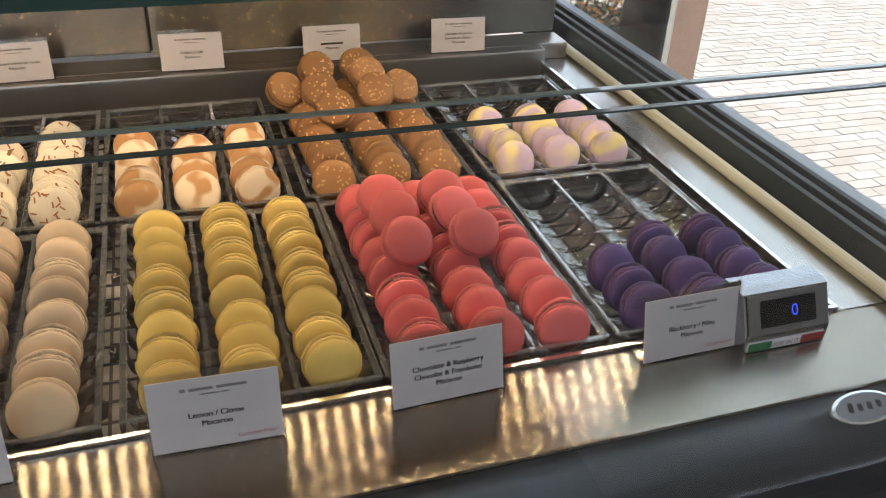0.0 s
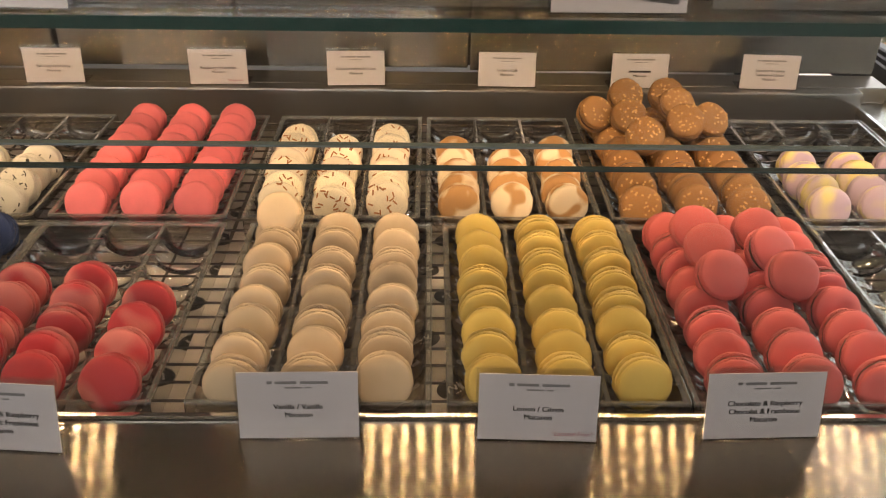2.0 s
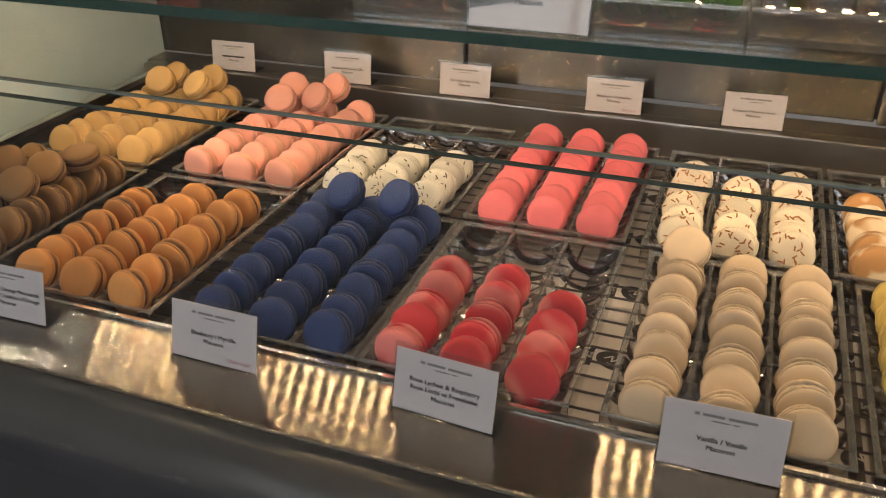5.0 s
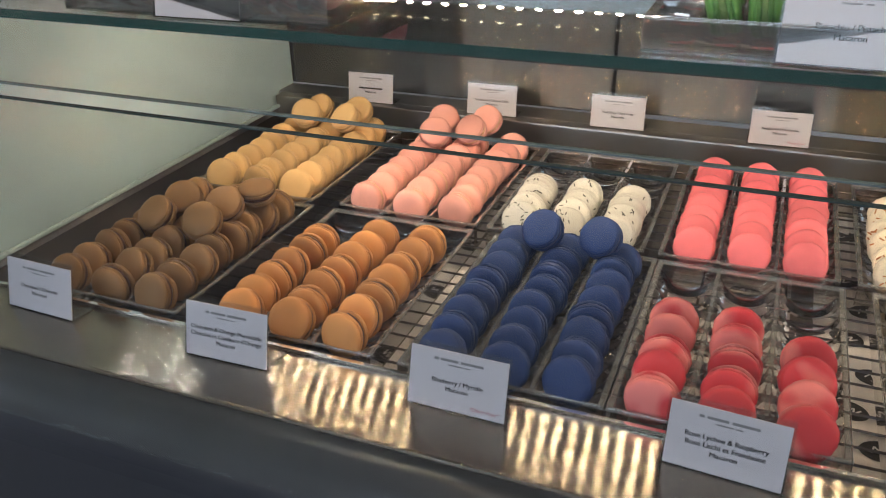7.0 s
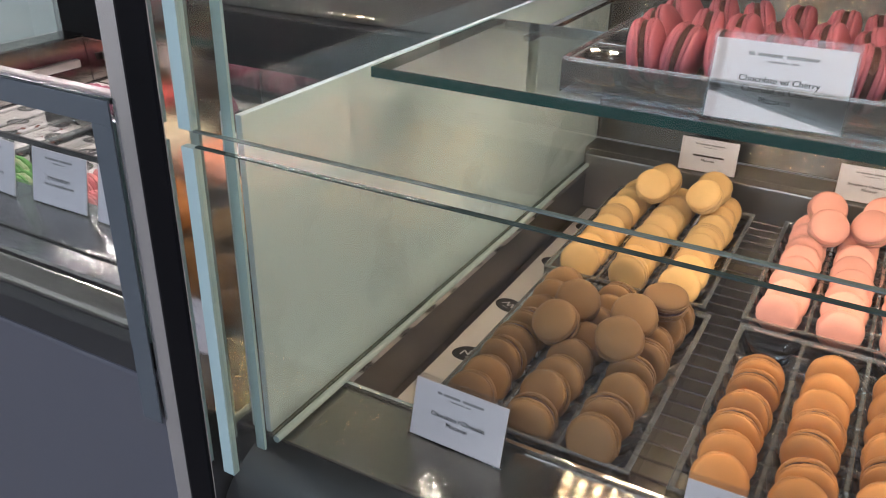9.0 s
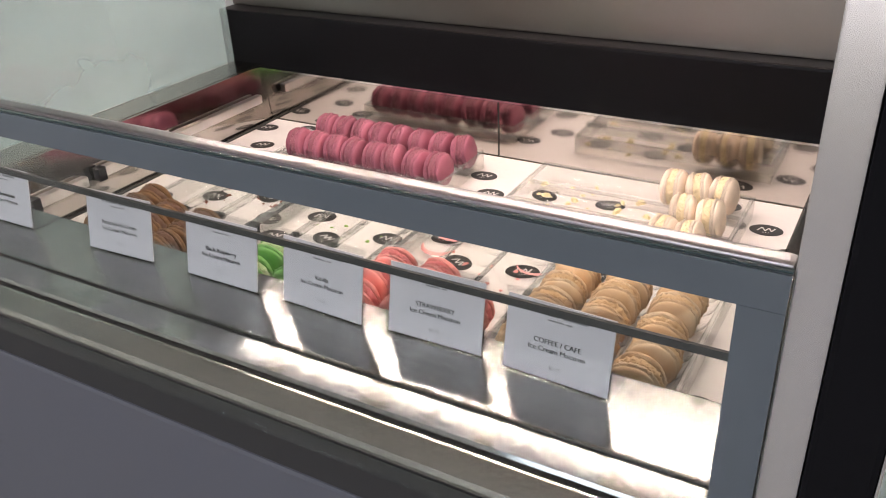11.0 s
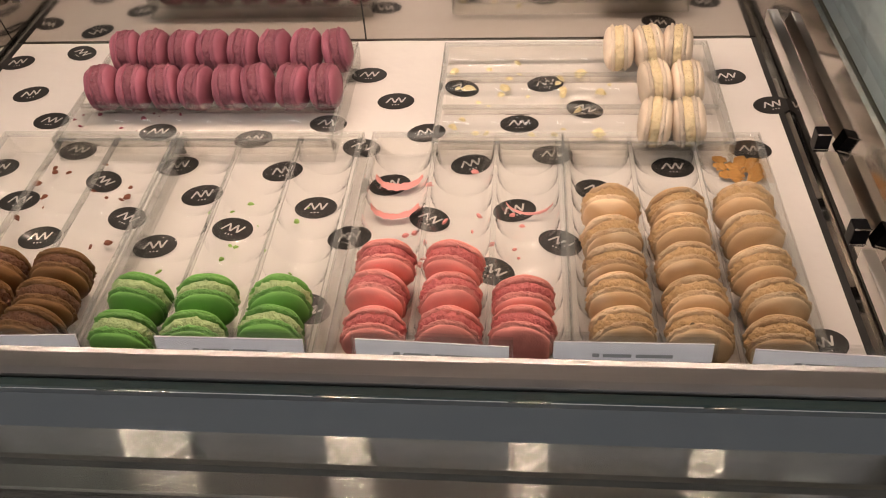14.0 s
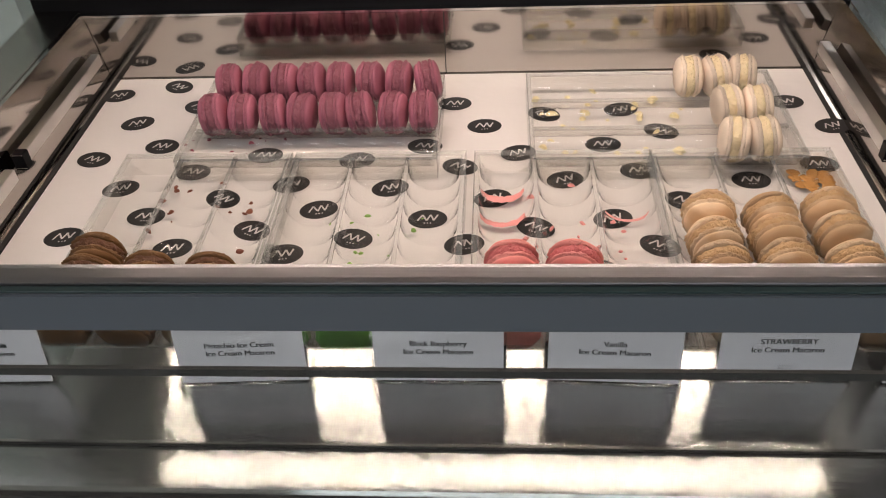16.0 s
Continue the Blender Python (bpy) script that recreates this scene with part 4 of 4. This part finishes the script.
# ---------------------------------------------------------------- cards
def text_mesh(body, size, material, shear=0.0, bold=0.0):
    cu = bpy.data.curves.new("text", "FONT")
    cu.body, cu.size, cu.align_x, cu.shear = body, size, "CENTER", shear
    tmp = bpy.data.objects.new("text", cu)
    scene.collection.objects.link(tmp)
    dg = bpy.context.evaluated_depsgraph_get()
    me = bpy.data.meshes.new_from_object(tmp.evaluated_get(dg))
    bpy.data.objects.remove(tmp)
    bpy.data.curves.remove(cu)
    if bold:
        bm, flat = bmesh.new(), me
        for dx in (-bold, 0.0, bold):
            bm.from_mesh(flat)
            for v in list(bm.verts)[-len(flat.vertices):]:
                v.co.x += dx
                v.co.z += 0.00001 * dx / bold
        me = bpy.data.meshes.new("text")
        bm.to_mesh(me)
        bm.free()
        bpy.data.meshes.remove(flat)
    me.materials.clear()
    me.materials.append(material)
    return me


def card(lines, x, y, z, note="", width=0.089, height=0.055, lean=14, yaw=0, where="on the steel deck", sizes=None, price="", group="front cards"):
    """A printed card in a folded clear holder, standing at its front lower edge."""
    t = thing("flavour_card", "white flavour card in clear holder " + where, "sign", group, pose(x, y, z, 0, 0, yaw))
    lean_m = pose(0, 0, 0, -lean)
    hold = bmesh.new()
    box(-width / 2 - 0.002, width / 2 + 0.002, 0.0004, 0.0014, 0.0, height + 0.005, 0.0003, hold)
    box(-width / 2 - 0.002, width / 2 + 0.002, -0.0022, -0.0012, 0.0, height + 0.005, 0.0003, hold)
    box(-width / 2 - 0.002, width / 2 + 0.002, -0.0012, 0.0004, 0.0, 0.0010, 0, hold)
    bmesh.ops.transform(hold, matrix=lean_m, verts=hold.verts[:])
    part("holder", hold, ACRYLIC, t, "clear acrylic holder")
    part("holder_foot", box(-width / 2 - 0.002, width / 2 + 0.002, 0.0015, 0.032, 0.0003, 0.0013, 0.0003), ACRYLIC, t, "clear acrylic foot")
    sheet = part("card", box(-width / 2, width / 2, -0.0008, 0.0001, 0.0012, height), PAPER, t)
    sheet.matrix_basis = lean_m
    face = lean_m @ pose(0, -0.0009, 0, 90)

    def put(me, px, pz, name):
        o = part(name, me, None, sheet)
        o.matrix_basis = lean_m.inverted() @ face @ pose(px, pz, 0.0001)

    bars = bmesh.new()
    u = width / 0.089
    for a, b, low, high in ((-0.0225, -0.0185, 0.0094, 0.0070), (-0.0165, -0.0005, 0.0094, 0.0072), (0.0020, 0.0225, 0.0094, 0.0072), (-0.0095, 0.0035, 0.0130, 0.0118), (0.0055, 0.0105, 0.0130, 0.0118)):
        box(a * u, b * u, height - low, height - high, -0.00003, 0.00003, 0, bars)
    put(link_mesh("name_bar", bars, INKGREY), 0, 0, "name_bar")
    size = 0.0060 * width / 0.089
    top = height * 0.58 if len(lines) < 3 else height * 0.64
    for i, body in enumerate(lines):
        if body.startswith("#"):
            w = float(body[1:])
            put(link_mesh("text_bar", box(-w, w, 0.0006, size * 0.6, -0.00003, 0.00003), INK), 0, top - size * 1.15 * (i + 1), "text_bar")
        else:
            put(text_mesh(body, size, INK, 0.0, size * 0.034), 0, top - size * 1.12 * (i + 1), "text_line")
    if price:
        put(text_mesh(price, size * 0.75, INKGREY), 0, height * 0.16, "price")
    if note:
        put(text_mesh(note, size * 0.85, INKRED, 0.25), width * 0.29, height * 0.10, "note")
    return t


CZ = 0.9005
card(["Chocolate / Chocolat", "Macaron"], -1.040, -0.010, CZ, yaw=-2)
card(["Chocolate & Orange Marmalade", "Chocolat et Confiture d'Orange", "Macaron"], -0.802, -0.017, CZ, yaw=1)
card(["Blueberry / Myrtille", "Macaron"], -0.570, -0.012, CZ, note="*Dairy Free*", yaw=-1)
card(["Rose Lychee & Raspberry", "Rose Litchi et Framboise", "Macaron"], -0.350, -0.014, CZ, yaw=-4)
card(["Vanilla / Vanille", "Macaron"], -0.134, -0.001, CZ, yaw=1)
card(["Lemon / Citron", "Macaron"], 0.044, -0.003, CZ, note="*Lactose Free*", yaw=-2)
card(["Chocolate & Raspberry", "Chocolat & Framboise", "Macaron"], 0.215, 0.0, CZ, yaw=2)
card(["Blackberry / M\u00fbre", "Macaron"], 0.425, -0.002, CZ, note="*Dairy Free*", yaw=1)

BACK = "on the ledge behind the trays"
for lines, x, note in (
    (["#0.022", "Macaron"], -0.997, ""), (["Strawberry Cheese Cake", "Macaron"], -0.779, ""), (["Earl Grey / Earl Grey", "Macaron"], -0.575, ""),
    (["Raspberry / Framboise", "Macaron"], -0.341, "*Dairy Free*"), (["Coconut / Noix de Coco", "Macaron"], -0.144, ""), (["Coffee / Caf\u00e9", "Macaron"], 0.073, ""),
    (["#0.016", "Macaron"], 0.265, ""), (["Lavender & Lemon", "Lavande et Citron", "Macaron"], 0.454, "")):
    card(lines, x, 0.692, 0.9255, note, width=0.082, height=0.050, lean=8, where=BACK, group="back cards", yaw=mr.uniform(-3, 3))

SH = "on the glass shelf"
card(["Chocolate w/ Cherry", "Chocolat et Cerise", "Macaron"], -0.850, 0.078, 1.200, lean=10, where=SH, group="shelf cards", yaw=2)
card(["Pistachio / Pistache", "Macaron"], -0.315, 0.076, 1.200, lean=10, where=SH, group="shelf cards", yaw=-2)
card(["#0.024", "#0.020", "Macaron"], 0.085, 0.078, 1.200, lean=10, where=SH, group="shelf cards", yaw=1)

IC = "on the freezer deck"
for lines, x, y in ((["#0.018", "Ice Cream Macaron"], -1.998, -0.021), (["Pistachio Ice Cream", "Ice Cream Macaron"], -1.832, -0.019), (["Black Raspberry", "Ice Cream Macaron"], -1.709, -0.017), (["Vanilla", "Ice Cream Macaron"], -1.602, -0.017),
                    (["STRAWBERRY", "Ice Cream Macaron"], -1.499, -0.014), (["COFFEE / CAFE", "Ice Cream Macaron"], -1.400, -0.018)):
    card(lines, x, y, DZ + 0.0005, lean=11, where=IC, price="$2.75", group="freezer cards", yaw=mr.uniform(-3, 3), width=0.080, height=0.058)


# ---------------------------------------------------------------- thermometer and badge
gauge = thing("digital_thermometer", "chrome digital thermometer with blue display on the deck", "thermometer")
GX0, GX1 = 0.468, 0.552
part("body", extrude_profile([(-0.012, 0.9005), (-0.012, 0.917), (0.004, 0.949), (0.012, 0.951), (0.030, 0.949), (0.030, 0.9005)], GX0, GX1), mat("dark_chrome", (0.34, 0.34, 0.35), 0.10, 1.0), gauge, "polished chrome wedge body")
face = pose((GX0 + GX1) / 2, -0.0045, 0.9328, 63.4)


def on_face(name, w, h, depth, material, px=0.0, py=0.0):
    o = part(name, box(-w / 2, w / 2, -h / 2, h / 2, 0, depth, 0.0004 if depth > 0.0008 else 0), material, gauge)
    o.matrix_world = face @ pose(px, py, 0.0003)
    return o


on_face("bezel", 0.078, 0.034, 0.0012, mat("grey_bezel", (0.10, 0.10, 0.105), 0.35))
o = on_face("display", 0.055, 0.023, 0.0018, BLACK)
digits = part("digits", text_mesh("0", 0.014, glow("blue_segments", (0.02, 0.07, 0.9), 1.0)), None, gauge)
digits.matrix_world = face @ pose(0.006, -0.0045, 0.0024)
tag = part("tag", box(GX0 + 0.004, GX1 - 0.004, -0.0135, -0.0122, 0.902, 0.911), PAPER, gauge, "small green, white and red tag")
part("tag_green", box(GX0 + 0.0045, GX0 + 0.027, -0.0142, -0.0137, 0.9025, 0.9105), mat("tag_green", (0.01, 0.16, 0.06), 0.5), tag)
part("tag_red", box(GX1 - 0.027, GX1 - 0.0045, -0.0142, -0.0137, 0.9025, 0.9105), mat("tag_red", (0.30, 0.015, 0.02), 0.5), tag)
word = part("tag_word", text_mesh("MADE IN IT", 0.0062, INK), None, tag)
word.matrix_world = pose((GX0 + GX1) / 2 - 0.003, -0.01445, 0.9042, 90)

badge = thing("maker_badge", "oval chrome maker badge on the sloping grey panel", "badge")
oval = lathe([(0.0, 0.0026), (0.026, 0.0026), (0.030, 0.0018), (0.031, 0.0)], 36)
for v in oval.verts:
    v.co.y *= 0.46
o = part("rim", oval, CHROME, badge)
o.matrix_world = pose(0.533, -0.0862, 0.8903, 23.9)
inner = lathe([(0.0, 0.0), (0.027, 0.0), (0.027, -0.001)], 36)
for v in inner.verts:
    v.co.y *= 0.40
o = part("plate", inner, mat("badge_plate", (0.24, 0.25, 0.27), 0.3, 0.6), badge)
o.matrix_world = pose(0.533, -0.0862, 0.8903, 23.9) @ pose(0, 0, 0.0032)
for k in range(4):
    o = part("plain_stroke", box(-0.0022, 0.0022, -0.003, 0.003 + 0.002 * (k == 0), 0, 0.0003), INK, badge)
    o.matrix_world = pose(0.533, -0.0862, 0.8903, 23.9) @ pose(-0.014 + k * 0.009, 0, 0.0034, 0, 0, -14)

# ---------------------------------------------------------------- outside
pot = thing("planter", "round dark planter with dry orange flowers on the pavement", "planter")
part("pot", lathe([(0.0, 0.0), (0.17, 0.0), (0.22, 0.30), (0.24, 0.46), (0.21, 0.46), (0.19, 0.40), (0.0, 0.38)], 24), mat("planter_clay", (0.10, 0.08, 0.07), 0.7), pot, smooth=True)
fl = bmesh.new()
pr = random.Random(8)
for i in range(900):
    a, r, h = pr.random() * math.tau, 0.26 * math.sqrt(pr.random()), pr.uniform(0.0, 0.30)
    c = Vector((r * math.cos(a), r * math.sin(a), 0.42 + h * (1.1 - r)))
    u = Vector((pr.uniform(-1, 1), pr.uniform(-1, 1), pr.uniform(-0.3, 1))).normalized() * pr.uniform(0.010, 0.024)
    w = u.cross(Vector((pr.uniform(-1, 1), pr.uniform(-1, 1), pr.uniform(-1, 1)))).normalized() * 0.010
    f = fl.faces.new([fl.verts.new(c - u), fl.verts.new(c + w), fl.verts.new(c + u), fl.verts.new(c - w)])
    f.material_index = 0 if pr.random() < 0.55 else 1 if pr.random() < 0.6 else 2
part("flowers", link_mesh("flowers", fl, [mat("leaf", (0.07, 0.08, 0.03), 0.7), mat("dry_petal", (0.55, 0.22, 0.05), 0.7), mat("pale_petal", (0.60, 0.45, 0.30), 0.7)]), None, pot)
pot.matrix_world = pose(2.34, 3.66, -0.4495)

paving = tagged(new("pavement"), "sunlit brick pavement outside the shop window", "pavement", kind="structure")
n_b, l_b = BRICK.node_tree.nodes, BRICK.node_tree.links
bi = n_b.new("ShaderNodeObjectInfo")
br = ramp(BRICK, bi, [(0.0, (0.74, 0.61, 0.53)), (0.5, (0.80, 0.71, 0.64)), (1.0, (0.86, 0.79, 0.73))], "Random")
feed(BRICK, br, "Base Color")
BL, BW, GZ = 0.150, 0.075, -0.45
block = link_mesh("brick", box(-BL / 2 + 0.001, BL / 2 - 0.001, -BW / 2 + 0.001, BW / 2 - 0.001, -0.0340, 0.0, 0.0025), BRICK)
quad = []
for i in range(70):
    for j in range(130):
        x, y = 0.98 + i * (BL + 0.004) + (j % 2) * (BL + 0.004) / 2, -1.0 + j * (BW + 0.004)
        if 1.9 < x < 4.6 and 1.7 < y < 4.2 and abs(x - 0.75 * y - 1.0) < 0.60:
            o = new("brick", block)
            o.parent = paving
            o.location = (x, y, GZ + pr.uniform(-0.002, 0.001))
        else:
            quad.append((x, y, GZ + pr.uniform(-0.002, 0.001)))
vs, fs = [], []
hx, hy = BL / 2 - 0.001, BW / 2 - 0.001
for x, y, z in quad:
    k = len(vs)
    for zz in (GZ - 0.034, z):
        vs += [(x - hx, y - hy, zz), (x + hx, y - hy, zz), (x + hx, y + hy, zz), (x - hx, y + hy, zz)]
    fs += [(k + 4, k + 5, k + 6, k + 7), (k, k + 1, k + 5, k + 4), (k + 1, k + 2, k + 6, k + 5), (k + 2, k + 3, k + 7, k + 6), (k + 3, k, k + 4, k + 7)]
far = bpy.data.meshes.new("far_bricks")
far.from_pydata(vs, [], fs)
FARBRICK = mat("far_paving_brick", (0.5, 0.38, 0.3), 0.85)
fg = FARBRICK.node_tree.nodes.new("ShaderNodeNewGeometry")
feed(FARBRICK, ramp(FARBRICK, fg, [(0.0, (0.74, 0.61, 0.53)), (0.5, (0.80, 0.71, 0.64)), (1.0, (0.86, 0.79, 0.73))], "Random Per Island"), "Base Color")
far.materials.append(FARBRICK)
fo = new("far_bricks", far)
fo.parent = paving
tagged(fo, kind="stuff")


# ---------------------------------------------------------------- crumbs and smears in the freezer trays
def crumbs(label, colour, x0, x1, y0, y1, count, size, seed, z=0.9225, rise=0.45):
    cr, bm = random.Random(seed), bmesh.new()
    for _ in range(count):
        cx, cy, r = cr.uniform(x0, x1), cr.uniform(y0, y1), size * cr.uniform(0.4, 1.3)
        n, turn, thin = 7, cr.random() * math.tau, cr.uniform(0.35, 1.0)
        low, high = [], []
        for i in range(n):
            a = i * math.tau / n
            rr = r * cr.uniform(0.6, 1.2)
            px, py = rr * math.cos(a), rr * thin * math.sin(a)
            qx, qy = px * math.cos(turn) - py * math.sin(turn), px * math.sin(turn) + py * math.cos(turn)
            low.append(bm.verts.new((cx + qx, cy + qy, z)))
            high.append(bm.verts.new((cx + qx * 0.6, cy + qy * 0.6, z + r * rise)))
        for i in range(n):
            bm.faces.new((low[i], low[(i + 1) % n], high[(i + 1) % n], high[i]))
        bm.faces.new(high)
    m = mat("crumb", colour, 0.6)
    bump(m, tex(m, "ShaderNodeTexNoise", 500), 0.6, 0.001)
    return tagged(part("crumbs", bm, m, None), label, "crumbs", kind="stuff")


def smear(label, colour, cx, cy, radius, a0, a1, width, seed, z=0.9230):
    """A curved streak left in a channel."""
    cr, bm, prev = random.Random(seed), bmesh.new(), None
    for i in range(19):
        a = radians(a0 + (a1 - a0) * i / 18)
        w = width * (0.25 + math.sin(math.pi * i / 18)) * cr.uniform(0.6, 1.2)
        row = [bm.verts.new((cx + (radius + k * w) * math.cos(a), cy + (radius + k * w) * math.sin(a), z + (0.0016 if abs(k) < 0.5 else 0))) for k in (-1, -0.3, 0.3, 1)]
        if prev:
            for k in range(3):
                bm.faces.new((prev[k], prev[k + 1], row[k + 1], row[k]))
        prev = row
    m = mat("smear", colour, 0.5)
    bump(m, tex(m, "ShaderNodeTexNoise", 400), 0.7, 0.001)
    return tagged(part("smear", bm, m, None, smooth=True), label, "smear", kind="stuff")


crumbs("brown chocolate crumbs in an emptied freezer tray", (0.20, 0.06, 0.03), -2.02, -1.90, 0.22, 0.34, 16, 0.0042, 1)
crumbs("green crumbs in an emptied freezer tray", (0.24, 0.42, 0.10), -1.86, -1.74, 0.16, 0.28, 14, 0.0032, 2)
crumbs("pink crumbs in an emptied freezer tray", (0.78, 0.30, 0.28), -1.68, -1.54, 0.20, 0.34, 16, 0.0035, 3)
crumbs("pale yellow cream bits in the vanilla tray", (0.84, 0.72, 0.42), -1.63, -1.46, 0.37, 0.52, 30, 0.0064, 4)
crumbs("mauve crumbs in front of the raspberry macarons", (0.30, 0.07, 0.10), -2.02, -1.90, 0.385, 0.42, 10, 0.0035, 5)
smear("pink smear left in a tray channel", (0.84, 0.32, 0.30), -1.668, 0.325, 0.022, 195, 345, 0.0044, 6)
smear("pink smear left in a tray channel", (0.84, 0.32, 0.30), -1.668, 0.285, 0.022, 195, 345, 0.0040, 7)
smear("pink smear left in a tray channel", (0.80, 0.36, 0.34), -1.548, 0.290, 0.022, 200, 340, 0.0014, 9)
crumbs("brown caramel stain at the end of the coffee tray", (0.46, 0.22, 0.06), -1.378, -1.340, 0.316, 0.350, 30, 0.0075, 8, 0.9205, 0.12)
